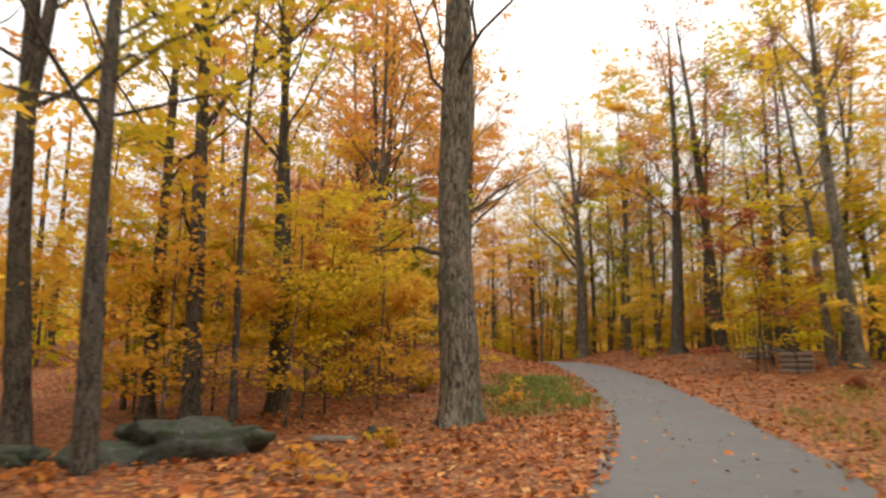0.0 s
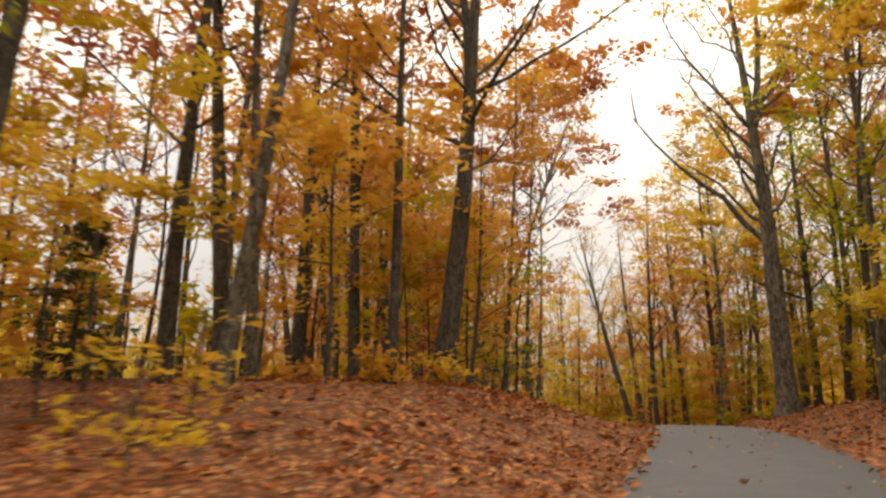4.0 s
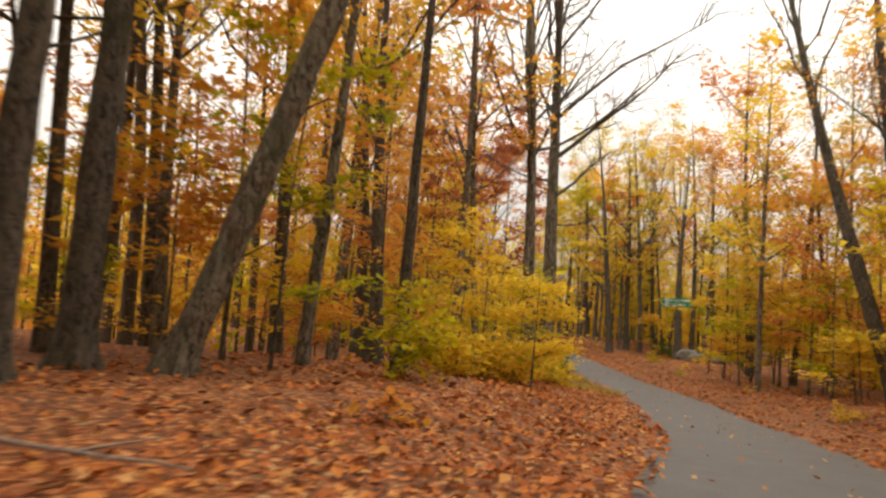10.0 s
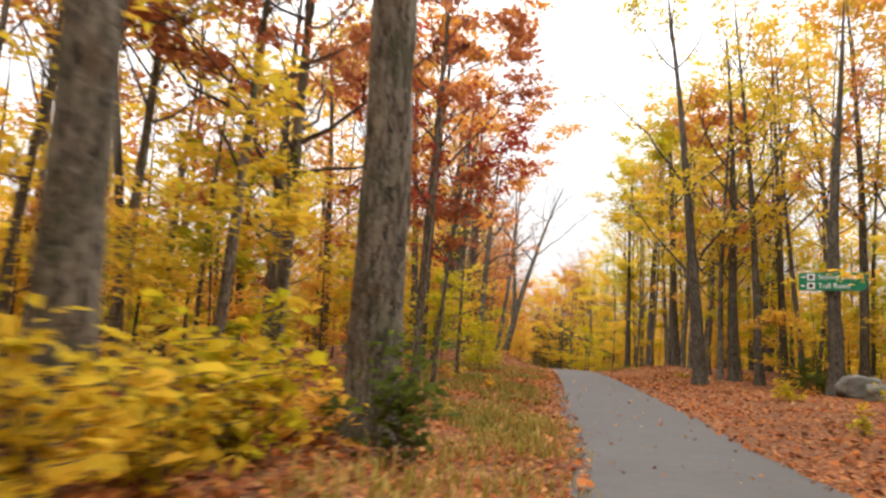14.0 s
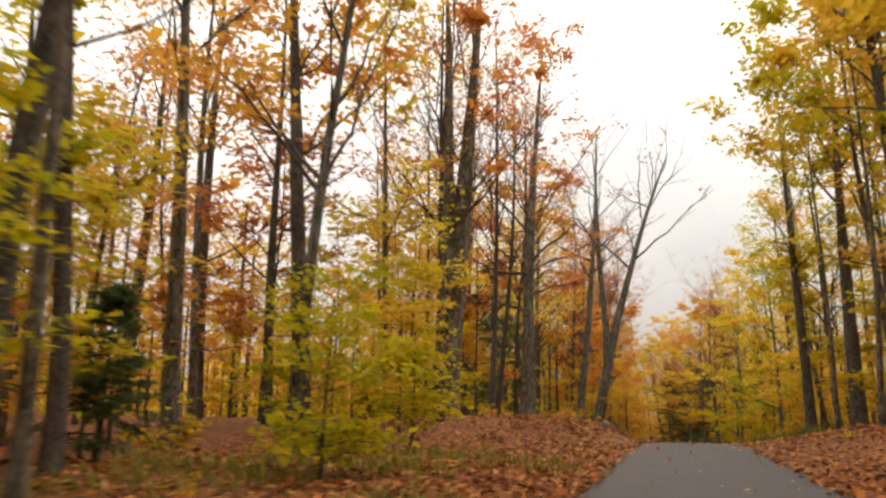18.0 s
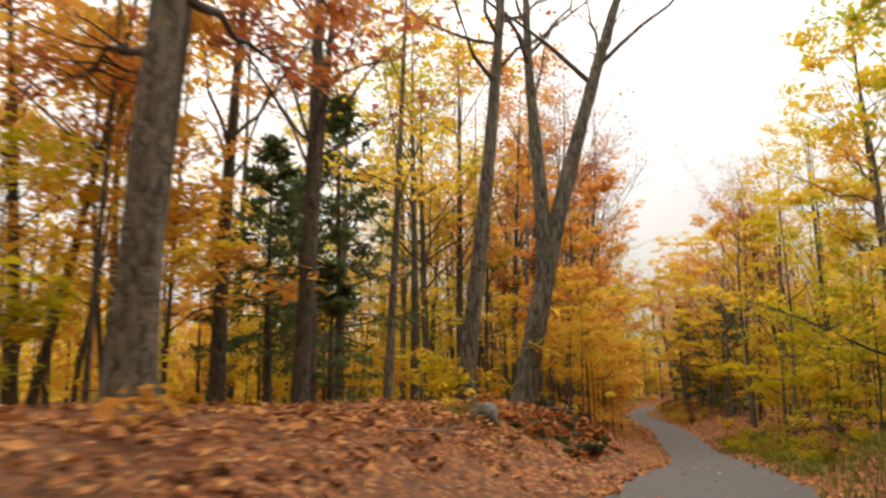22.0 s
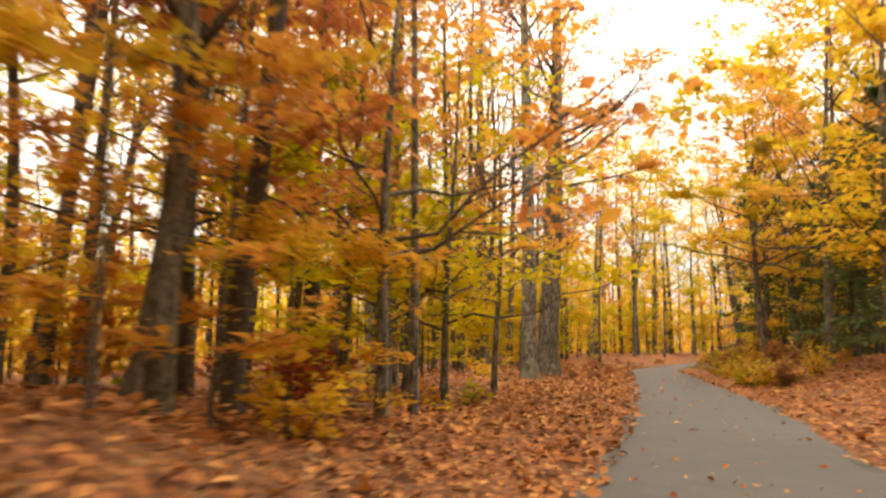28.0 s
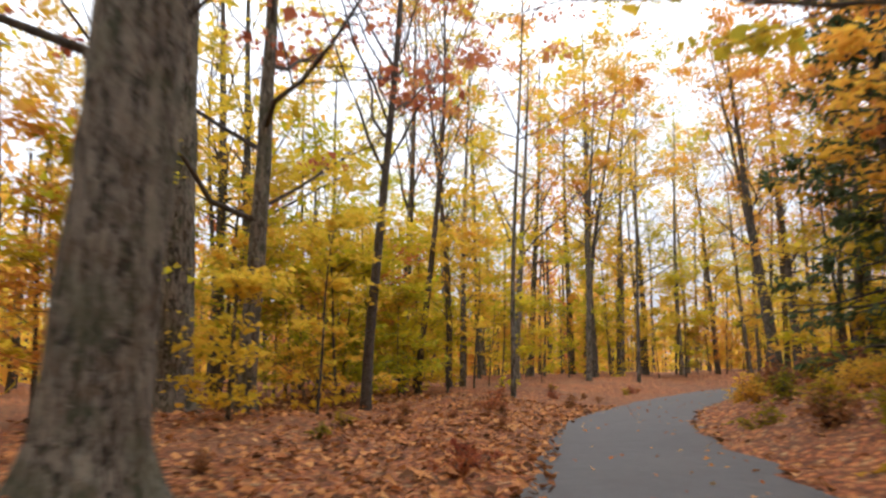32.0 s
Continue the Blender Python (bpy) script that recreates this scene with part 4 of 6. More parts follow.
key_tree(85, -169.2, 169.3, 0.45, (0.001, 0.004), 25, "gold", "brown-grey maple with flaring foot", leaves=900, base=0.4)
key_tree(86, -167.17, 165.00, 0.15, (-0.002, -0.006), 18, "gold", "thin straight maple behind larger ones", leaves=500, bark=BARK_DARK)
key_tree(87, -163.06, 166.17, 0.12, (-0.013, -0.039), 17, "gold", "thin straight maple behind larger ones", leaves=500, bark=BARK_DARK)
key_tree(88, -169.05, 162.35, 0.30, (0.017, 0.05), 20, "rust", "tall maple with a bare forked top", leaves=300, bare=0.5, fork=(10.5, (0.12, 0.1)))
key_tree(89, -158.91, 161.28, 0.24, (-0.015, -0.04), 19, "gold", "tall grey maple near the lane", leaves=700)
key_tree(90, -180.42, 194.45, 0.28, (-0.05, -0.09), 17, "orange", "leaning dark maple beside the lane", bark=BARK_DARK, base=0.3, rise=(40, 65))
key_tree(91, -185.00, 199.29, 0.25, (-0.02, -0.03), 17, "orange", "dark maple stem beside the lane", bark=BARK_DARK)
key_tree(92, -181.81, 195.57, 0.22, (-0.06, -0.12), 17, "gold", "leaning dark maple stem beside the lane", bark=BARK_DARK)
key_tree(93, -183.58, 180.35, 0.15, (0.007, 0.022), 16, "yellow", "thin maple with yellow leaves", base=0.2)
key_tree(94, -188.47, 184.64, 0.20, (0.016, 0.049), 18, "orange", "maple with orange crown", base=0.25)
key_tree(95, -184.38, 177.74, 0.22, (0.009, 0.027), 19, "orange", "half-bare maple with a fan of boughs", leaves=900, bare=0.4, base=0.35, rise=(45, 70))
key_tree(96, -127.86, 168.07, 0.15, (-0.01, -0.03), 8.5, "lime", "spreading yellow-green maple over dead bracken", base=0.14, leaves=3600, limbs=16, reach=0.42, rise=(0, 35), leaf=0.18)

key_tree(97, -157.2, 180.3, 0.16, (-0.02, -0.04), 14, "yellow", "yellow maple hanging out over the lane before dark spruces", base=0.30, leaves=3900, limbs=22, reach=0.46, rise=(-8, 35), leaf=0.28, clump=0.34, seen=False)
key_tree(98, -68.5, 128.0, 0.18, (0, 0), 14, "orange", "spreading orange maple across the lane", base=0.2, leaves=3200, limbs=16, reach=0.36, leaf=0.24)
xx, yy = at(247, -8.5)
key_tree(99, xx, yy, 0.15, (0.05, 0.05), 12, "orange", "maple with drooping orange boughs", base=0.3, leaves=2400, limbs=20, reach=0.46, rise=(-5, 30), leaf=0.2)
xx, yy = at(240, -7.5)
key_tree(100, xx, yy, 0.09, (0.06, 0.02), 8, "rust", "small maple with rust-red boughs", base=0.22, leaves=1600, limbs=14, reach=0.45, rise=(-8, 25), leaf=0.19)

xx, yy = at(226, -8.5)
key_tree(101, xx, yy, 0.20, (0.03, 0.02), 16, "rust", "sparse maple with pinkish rust leaves", leaves=2800, base=0.2, limbs=16, seen=False)
xx, yy = at(219, -6.0)
key_tree(102, xx, yy, 0.12, (0.02, 0.02), 9, "gold", "dense golden young maple on the bank", leaves=2200, base=0.12, limbs=16, reach=0.36, rise=(0, 40), leaf=0.2, seen=False)
xx, yy = at(231, -6.5)
key_tree(103, xx, yy, 0.12, (0.03, 0.02), 10, "orange", "dense orange young maple near the lane", leaves=2200, base=0.14, limbs=16, reach=0.34, rise=(0, 40), leaf=0.2, seen=False)
xx, yy = at(211, 6.5)
key_tree(104, xx, yy, 0.16, (-0.03, -0.02), 14, "yellow", "bright yellow maple at the lane side", leaves=3200, base=0.14, limbs=18, reach=0.34, rise=(0, 45), leaf=0.24, seen=False)
xx, yy = at(196, 7.5)
key_tree(105, xx, yy, 0.18, (-0.02, -0.02), 15, "lime", "yellow-green maple at the lane side", leaves=3200, base=0.14, limbs=18, reach=0.32, rise=(0, 45), leaf=0.24, seen=False)

key_tree(106, -136.65, 155.30, 0.27, (0.023, 0.109), 18, "gold", "leaning mossy maple among rust-red sprays", leaves=2000, base=0.35, bark=BARK)
key_tree(107, -144.84, 158.02, 0.24, (0.01, 0.03), 18, "orange", "dark maple near the lane", bark=BARK_DARK, base=0.3)
key_tree(108, -146.84, 160.46, 0.22, (0.005, 0.01), 18, "yellow", "mossy maple near the lane", bark=BARK_PALE, base=0.3, leaves=1800)
xx, yy = at(251, -10.0)
key_tree(109, xx, yy, 0.10, (0.03, 0.03), 9, "lime", "yellow-green young maple with level sprays", base=0.15, leaves=3200, limbs=16, reach=0.44, rise=(-5, 25), leaf=0.19, seen=False)
xx, yy = at(243, -10.5)
key_tree(110, xx, yy, 0.14, (0.02, 0.03), 13, "gold", "golden maple with level sprays", base=0.2, leaves=2000, limbs=18, reach=0.38, rise=(-5, 35), leaf=0.22, seen=False)

for q, (s_, o_, H_, tone_, n_, text_) in enumerate([
        (236, -5.8, 14, "orange", 2600, "sparse orange maple near the lane"), (84, -6.4, 17, "gold", 4600, "tall slim maple with a high golden crown"), (90.5, -6.0, 17, "rust", 4200, "tall slim maple with a high rusty crown"), (78, -6.8, 18, "orange", 4200, "tall slim maple with a high orange crown"), (88, 5.6, 17, "orange", 4200, "tall slim maple with a high orange crown"), (97, 5.4, 16, "yellow", 3600, "tall slim maple with a high yellow crown"), (178, 5.6, 16, "lime", 3600, "tall slim maple with a high yellow-green crown"), (186, 5.8, 16, "yellow", 3600, "tall slim maple with a high yellow crown"), (176, -7.6, 17, "orange", 3600, "tall slim maple with a high orange crown"), (243, -5.4, 16, "orange", 1500, "tall slim maple with a high rusty crown"), (272, 5.2, 17, "gold", 2600, "tall slim maple with a high golden crown"), (285, -5.2, 17, "rust", 2200, "tall slim maple with a high rusty crown"), (293, 5.4, 16, "orange", 2400, "tall slim maple with a high orange crown"), (300, -5.0, 17, "gold", 2400, "tall slim maple with a high golden crown"),
        (149.3, -7.0, 15, "rust", 3600, "rust-red maple reaching over the verge"), (163, 6.6, 15, "yellow", 3200, "yellow maple reaching over the lane"), (171, 6.8, 15, "olive", 2600, "olive-yellow maple reaching over the lane"), (141, -9.5, 18, "rust", 3800, "tall maple with a rust-red crown"),
        ] + [(214, -5.6, 10, "orange", 2600, "bright orange young maple on the bank"),
        (240, -4.9, 9, "orange", 1500, "orange maple with long level boughs over the verge"), (246, -5.6, 8, "lime", 1700, "yellow-green maple with level sprays near the lane"),
        (250.5, -5.4, 9, "gold", 1500, "golden maple with level sprays near the lane"), (268, -6.8, 21, "rust", 1900, "tall half-bare rust-pink maple"), (275, -8.5, 21, "rust", 1900, "tall half-bare rust-pink maple"),
        (232, 6.4, 14, "lime", 3000, "yellow-green maple at the lane side"), (254, 6.5, 15, "yellow", 2600, "tall yellow maple at the lane side")]):
    key_tree(120 + q, *at(s_, o_), (0.006 if "high" in text_ else 0.011) * H_, (0.02, 0.02), H_, tone_, text_, leaves=n_ * (1.35 if "level" in text_ else 1), base=0.52 if "high" in text_ else 0.2, limbs=16, reach=0.48 if "level" in text_ else 0.34, rise=(-4, 28) if "level" in text_ else (5, 50), leaf=0.17 if "level" in text_ else 0.21, seen=False)
for q, (s_, o_, H_, tone_) in enumerate([(163, -5.6, 2.8, "lime"), (169, -6.2, 2.7, "lime"), (172, -7.6, 3.6, "yellow"), (168, -8.6, 3.8, "lime")]):
    key_tree(140 + q, *at(s_, o_), 0.04, (0.03, 0.02), H_, tone_, "young maple with level %s sprays at the wood's edge" % WORD_OF[tone_], name="maple_sapling", leaves=1300, base=0.08, limbs=14, reach=0.42, rise=(-6, 24), leaf=0.14, split=False, twigs=0, seen=False)
for q, (x, y, H_) in enumerate([(-40.6, 87.6, 4.2), (-38.0, 84.4, 4.6), (-42.8, 91.2, 3.6), (-37.2, 86.8, 3.4)]):
    key_tree(130 + q, x, y, 0.04, (0.03, 0.02), H_, "yellow", "young maple with level yellow sprays on the verge", name="maple_sapling", leaves=1300, base=0.08, limbs=14, reach=0.42, rise=(-6, 24), leaf=0.15, split=False, twigs=0, seen=False)

for q, (x, y, H_, tone_) in enumerate([(-176.0, 173.2, 5.0, "lime"), (-179.5, 175.4, 5.6, "lime"), (-182.5, 173.8, 6.0, "yellow"), (-181.2, 177.6, 5.4, "lime"), (-185.0, 178.4, 5.0, "yellow"), (-155.4, 165.3, 3.0, "lime"), (-161.2, 164.4, 4.4, "lime"), (-163.4, 162.8, 5.0, "lime"), (-166.0, 170.6, 2.6, "yellow")]):
    key_tree(145 + q, x, y, 0.045, (0.02, 0.02), H_, tone_, "young maple thick with level %s sprays" % WORD_OF[tone_], name="maple_sapling", leaves=int(430 * H_), base=0.05, limbs=18, reach=0.40, rise=(-4, 30), leaf=0.15, split=False, twigs=0, seen=False)
for q, (x, y, H_, tone_) in enumerate([(-37.0, 106.0, 11, "orange"), (-40.0, 109.8, 12, "gold"), (-43.0, 112.4, 11, "orange"), (-35.0, 110.5, 13, "orange"), (-46.6, 115.6, 11, "gold"), (-30.5, 106.5, 12, "orange")]):
    key_tree(155 + q, x, y, 0.08, (0.02, 0.02), H_, tone_, "spreading maple thick with %s leaves across the lane" % WORD_OF[tone_], leaves=2300, base=0.12, limbs=16, reach=0.36, rise=(0, 40), leaf=0.2, split=False, twigs=0, seen=False)
for q, (x, y, H_, tone_) in enumerate([(-10.6, 17.4, 5.0, "yellow"), (-11.6, 13.9, 5.6, "gold"), (-14.2, 14.2, 6.0, "yellow"), (-9.8, 21.2, 4.6, "yellow"), (-15.0, 20.2, 6.0, "yellow"), (-12.2, 24.0, 5.6, "yellow"), (-11.0, 18.9, 3.4, "lime"), (-17.0, 12.4, 6.5, "gold")]):
    key_tree(200 + q, x, y, 0.04, (0.03, 0.02), H_, tone_, "young maple with level %s sprays among dark trunks" % WORD_OF[tone_], name="maple_sapling", leaves=int(270 * H_), base=0.14, limbs=15, reach=0.44, rise=(-6, 22), leaf=0.14, split=False, twigs=0, seen=False)
for q, (x, y, H_, tone_) in enumerate([(-23.0, 65.5, 1.4, "lime"), (-22.0, 66.8, 1.1, "yellow"), (-24.4, 66.8, 1.7, "yellow"), (-10.4, 34.6, 1.2, "yellow"), (-12.0, 36.4, 1.5, "gold")]):
    key_tree(300 + q, x, y, 0.02, (0.05, 0.03), H_, tone_, "small maple seedling with a few %s leaves in the litter" % WORD_OF[tone_], name="maple_sapling", leaves=150, base=0.12, limbs=9, reach=0.45, rise=(-6, 30), leaf=0.13, split=False, twigs=0, seen=False)
for q, (x, y, H_, tone_) in enumerate([(-139.0, 156.2, 9.5, "orange"), (-141.8, 157.6, 9.0, "rust"), (-141.2, 159.6, 5.5, "lime"), (-143.6, 160.4, 6.0, "lime"),
        (-20.6, 54.1, 6.5, "orange"), (-22.6, 55.8, 7.5, "orange"), (-21.4, 59.0, 6.5, "lime"), (-24.0, 62.4, 7, "gold")]):
    key_tree(310 + q, x, y, 0.09, (0.02, 0.04), H_, tone_, "maple with long level %s boughs over the litter" % WORD_OF[tone_], name="spreading_maple", leaves=1300, base=0.28 if H_ > 8 else 0.12, limbs=16, reach=0.50, rise=(-6, 22), leaf=0.17, split=False, twigs=0, seen=False)
key_tree(340, -62.4, 107.4, 0.10, (0.02, 0.06), 9.5, "red", "red maple with long level boughs beside the lane", name="spreading_maple", leaves=1700, base=0.42, limbs=15, reach=0.46, rise=(-4, 22), leaf=0.17, split=False, twigs=0, seen=False)
# half-bare rust-pink crowns above the golden thicket
for q, (s_, o_, H_, tone_) in enumerate([(223, -7.5, 19, "rust"), (228, -5.8, 20, "orange"), (233, -7.4, 21, "rust"), (238, -6.2, 20, "rust"), (241, -9.0, 20, "orange"), (230, -11.0, 20, "gold"), (236, -10.5, 21, "rust"), (244, 6.2, 19, "orange"), (250, 8.0, 20, "rust"),
        (181, -9.5, 21, "orange"), (186, -8.6, 20, "gold"), (192, -9.5, 21, "orange"), (199, -10.0, 20, "rust"), (78, 6.6, 17, "rust"), (74, 7.6, 16, "orange"), (83, 7.0, 18, "rust")]):
    key_tree(180 + q, *at(s_, o_), 0.15, (0.03, 0.03), H_, tone_, "tall half-bare maple with a haze of twigs and %s leaves" % WORD_OF[tone_], name="half_bare_maple", leaves=1000, leaf=0.13, base=0.32, limbs=18, reach=0.27, rise=(30, 65), subs=8, twigs=4, split=False, seen=False, bark=TWIG, bent=0.3)

for q, (s_, o_, H_, tone_) in enumerate([(262, -8.0, 17, "rust"), (268, -11.5, 18, "orange"), (277, -6.5, 18, "rust"), (285, -9.0, 19, "orange"), (292, 6.6, 18, "rust")]):
    key_tree(330 + q, *at(s_, o_), 0.14, (0.03, 0.03), H_, tone_, "tall maple with a thin rounded crown of %s leaves" % WORD_OF[tone_], name="half_bare_maple", leaves=1800, leaf=0.14, base=0.30, limbs=18, reach=0.30, rise=(25, 62), subs=7, twigs=1, split=False, seen=False, bark=TWIG, bent=0.3)

# ---- conifers ----
for q, (x, y, H, w, b, text) in enumerate([
        (-154.0, 182.6, 11, 3.6, 0.10, "tall dark spruce at the lane side"), (-150.0, 181.0, 11, 3.4, 0.10, "dark spruce at the lane side"),
        (-158.6, 186.6, 12, 3.6, 0.12, "dark spruce in a group"), (-147.0, 178.5, 11, 2.8, 0.1, "dark spruce in a group"), (-161.5, 190.5, 12, 3.0, 0.1, "dark spruce in a group"),
        (-113.7, 135.0, 13, 3.6, 0.22, "dense green spruce behind a rocky bank"), (-118.8, 134.0, 11, 3.0, 0.2, "green spruce in the wood"),
        (-109.5, 132.0, 9, 2.6, 0.2, "young green spruce in the wood"), (-105.2, 133.4, 4.2, 1.5, 0.05, "young spruce by a maple"),
        (-97.9, 124.0, 3.6, 1.4, 0.05, "small dark fir under the maples")] + [ (-24.0, 41.0, 4.6, 1.7, 0.06, "small dark fir in the undergrowth"),
        (-31.0, 69.0, 8.0, 2.4, 0.18, "loose hemlock with dark sprays"), (-25.0, 67.0, 5.0, 1.9, 0.15, "loose young hemlock among golden leaves"),
        (-76.0, 112.0, 3.2, 1.2, 0.05, "young fir in the grass"), (-124.5, 173.0, 8.5, 2.4, 0.1, "dark spruce behind a yellow-green maple"), (-132.5, 176.5, 9.5, 2.5, 0.1, "dark spruce behind a yellow-green maple"),
        (-166.8, 187.2, 13, 3.7, 0.04, "dark spruce beyond bracken"), (-169.8, 191.8, 12, 3.2, 0.08, "dark spruce beyond bracken"), (-162.2, 188.0, 11, 2.9, 0.08, "dark spruce beyond bracken")]):
    KEY.append((x, y))
    stand(spruce(200 + q, H, 0.045 + 0.012 * H, w, b, dense=0.45 if "loose" in text else 1.0, tone="green" if "loose" in text else "needle", name="hemlock_tree" if "hemlock" in text else "spruce_tree"),
          x, y, text, "conifer")

# ---- the wood behind: trees by the hundred, from a few grown ones ----
LEFT_TONES = [(55, "yellow gold orange yellow gold"), (100, "gold orange gold orange rust"), (128, "gold orange yellow gold orange"), (150, "orange gold rust yellow"), (170, "yellow gold orange yellow"),
              (205, "gold orange yellow orange gold rust"), (240, "gold yellow orange yellow lime"), (500, "yellow lime gold yellow lime orange")]
RIGHT_TONES = [(53, "gold orange yellow rust"), (76, "yellow lime yellow gold"), (100, "lime yellow lime gold olive"), (128, "orange gold yellow orange"), (170, "orange yellow lime gold olive"),
               (205, "yellow lime yellow gold"), (240, "yellow lime gold lime"), (500, "yellow gold orange")]
WORD = {"yellow": "bright yellow", "gold": "golden", "orange": "orange", "rust": "rust-brown", "lime": "yellow-green", "olive": "olive-yellow", "red": "dark red", "brown": "withered brown"}


def tone_at(rng, station, side):
    for upto, tones in (LEFT_TONES if side < 0 else RIGHT_TONES):
        if station < upto:
            return rng.choice(tones.split())
    return "gold"


def low_tone(rng, station, side):
    """Undergrowth is yellower and greener than the crowns above it."""
    if rng.random() < (0.3 if 62 < station < 105 else 0.62):
        return rng.choice(("yellow", "lime", "yellow"))
    return tone_at(rng, station, side)


def free(x, y, gap):
    return all((x - a) ** 2 + (y - b) ** 2 > gap * gap for a, b in KEY)


def in_clear(x, y, wide):
    """Whether a place lies in one of the open lines between the lane and a marked tree."""
    for (ax, ay), (bx, by) in CLEAR:
        dx, dy = bx - ax, by - ay
        f = ((x - ax) * dx + (y - ay) * dy) / (dx * dx + dy * dy)
        if -0.02 < f < 1 and abs((x - ax) * dy - (y - ay) * dx) / math.hypot(dx, dy) < wide * (1 - 0.5 * f):
            return True
    return False


MADE = {}


def planted(kind, tone, which, grow):
    """The first of a kind is grown; the rest are copies of it."""
    k = (kind, tone, which)
    if k in MADE:
        return copy_thing(MADE[k], Matrix.Identity(4))
    MADE[k] = grow()
    return MADE[k]


rnd = random.Random(11)


def scatter(kind, count, near, far, gap, label, category, group, grow, kinds=2, sizes=(0.85, 1.2), stations=(14, 335), both=(-1, 1), clear=0.0, keep=None):
    done = tries = 0
    while done < count and tries < count * 30:
        tries += 1
        s, side = rnd.uniform(*stations), rnd.choice(both)
        o = near(s, side) + (far - near(s, side)) * rnd.random() ** 1.3
        x, y = at(s, side * o)
        i, off = lie(x, y)
        if abs(off[0]) < near(s, side) - 0.3 or not free(x, y, gap) or (clear and in_clear(x, y, clear)) or (keep and rnd.random() > keep(s, side)):
            continue
        tone, which = (low_tone if kind in ("understory", "thicket") else tone_at)(rnd, s, side), rnd.randrange(kinds)
        ob = planted(kind, tone, which, lambda: grow(tone, which))
        stand(ob, x, y, label % WORD[tone], category, group, rnd.uniform(0, 360), rnd.uniform(*sizes), 0.05, tip=(rnd.gauss(0, 2.2), rnd.gauss(0, 2.2)))
        if gap > 0.8:
            KEY.append((x, y))
        done += 1


SEED = {t: 1000 + 37 * i for i, t in enumerate(WORD)}
def canopy(count, near, far, **more):
    scatter("canopy", count, lambda s, d: near, far, 2.2, "tall maple with %s leaves in the wood", "tree", "trees of the wood",
            lambda t, w: broadleaf(SEED[t] + w, 19 + w, 0.17 + 0.05 * w, lean=(0.02, -0.01), base=0.24, limbs=14, subs=4, twigs=0, leaves=1800, leaf=0.245, tone=t, reach=0.29, rise=(15, 55),
                                   bark=BARK_DARK if w else BARK, rough=0.0, name="maple_tree", clump=0.40, fine=False), clear=1.5, **more)


canopy(40, 6.6, 17, stations=(55, 205), both=(1,))
canopy(12, 8.0, 19, stations=(210, 250))
canopy(24, 6.0, 18, stations=(262, 325), keep=lambda s, d: 0.3 if d < 0 and s < 290 else 1)
canopy(14, 5.6, 14, stations=(72, 125), both=(1,))
canopy(11, 9.0, 18, stations=(94, 130), both=(-1,))
canopy(105, 8.0, 26, both=(-1, -1, 1), keep=lambda s, d: 0.2 if s > 246 and d < 0 else 1)


def under_near(s, d):
    if d > 0:
        return 5.4 if 60 < s < 120 or 175 < s < 240 else 6.5
    return 8.0 if s < 55 else (5.4 if s < 128 else (7.0 if s < 158 else (5.2 if s < 176 else (6.5 if s < 200 else (4.6 if s < 232 else 6.5)))))


def young(t, w):
    return broadleaf(SEED[t] + 10 + w, (3.4, 4.8, 6.5)[w], (0.022, 0.032, 0.045)[w], lean=(0.04, 0.03), base=0.10, limbs=13, subs=4, twigs=0, leaves=(1000, 1250, 1450)[w],
                               leaf=(0.14, 0.155, 0.175)[w], reach=0.38, rise=(-4, 28), tone=t, bark=BARK_DARK, name="maple_sapling", clump=0.24, fine=False)


scatter("understory", 200, under_near, 13, 0.9, "young maple with flat sprays of %s leaves", "sapling", "young trees of the undergrowth",
        young, kinds=3, clear=1.5)
scatter("understory", 16, lambda s, d: 8.4, 14, 0.7, "young maple with flat sprays of %s leaves", "sapling", "young trees of the undergrowth", young, kinds=3, stations=(34, 60), both=(-1,), sizes=(0.9, 1.25))
# the golden thicket that reaches the lane
for q in range(22):
    s, o = 206 + 1.55 * q + rnd.uniform(-0.5, 0.5), -rnd.uniform(3.7, 5.2)
    tone, w = rnd.choice(("orange", "gold", "gold", "yellow")), rnd.randrange(3)
    ob = planted("understory", tone, w, lambda: young(tone, w))
    stand(ob, *at(s, o), "young maple with flat sprays of %s leaves" % WORD[tone], "sapling", "young trees of the undergrowth", rnd.uniform(0, 360), rnd.uniform(0.6, 0.95), 0.05)


def deep(t, w):
    return broadleaf(SEED[t] + 15 + w, (5.5, 8.0)[w], (0.035, 0.05)[w], lean=(0.03, 0.03), base=0.08, limbs=11, subs=3, twigs=0, leaves=(1100, 1300)[w],
                               leaf=(0.18, 0.20)[w], reach=0.36, rise=(-4, 30), tone=t, bark=BARK_DARK, name="thicket_maple", clump=0.34, fine=False)


scatter("thicket", 195, lambda s, d: 11.0, 30, 0.9, "young maple deep in the wood, %s leaves in layers", "sapling", "young trees deeper in the wood",
        deep, kinds=2, clear=1.0, both=(-1, -1, 1))
def slim(t, w):
    return broadleaf(SEED[t] + 20 + w, 14 + 2 * w, 0.075 + 0.025 * w, lean=(0.03, 0.02), base=0.42, limbs=8, subs=4, twigs=0, leaves=620, leaf=0.22, tone=t,
                               bark=BARK_DARK, name="maple_pole", fine=False)


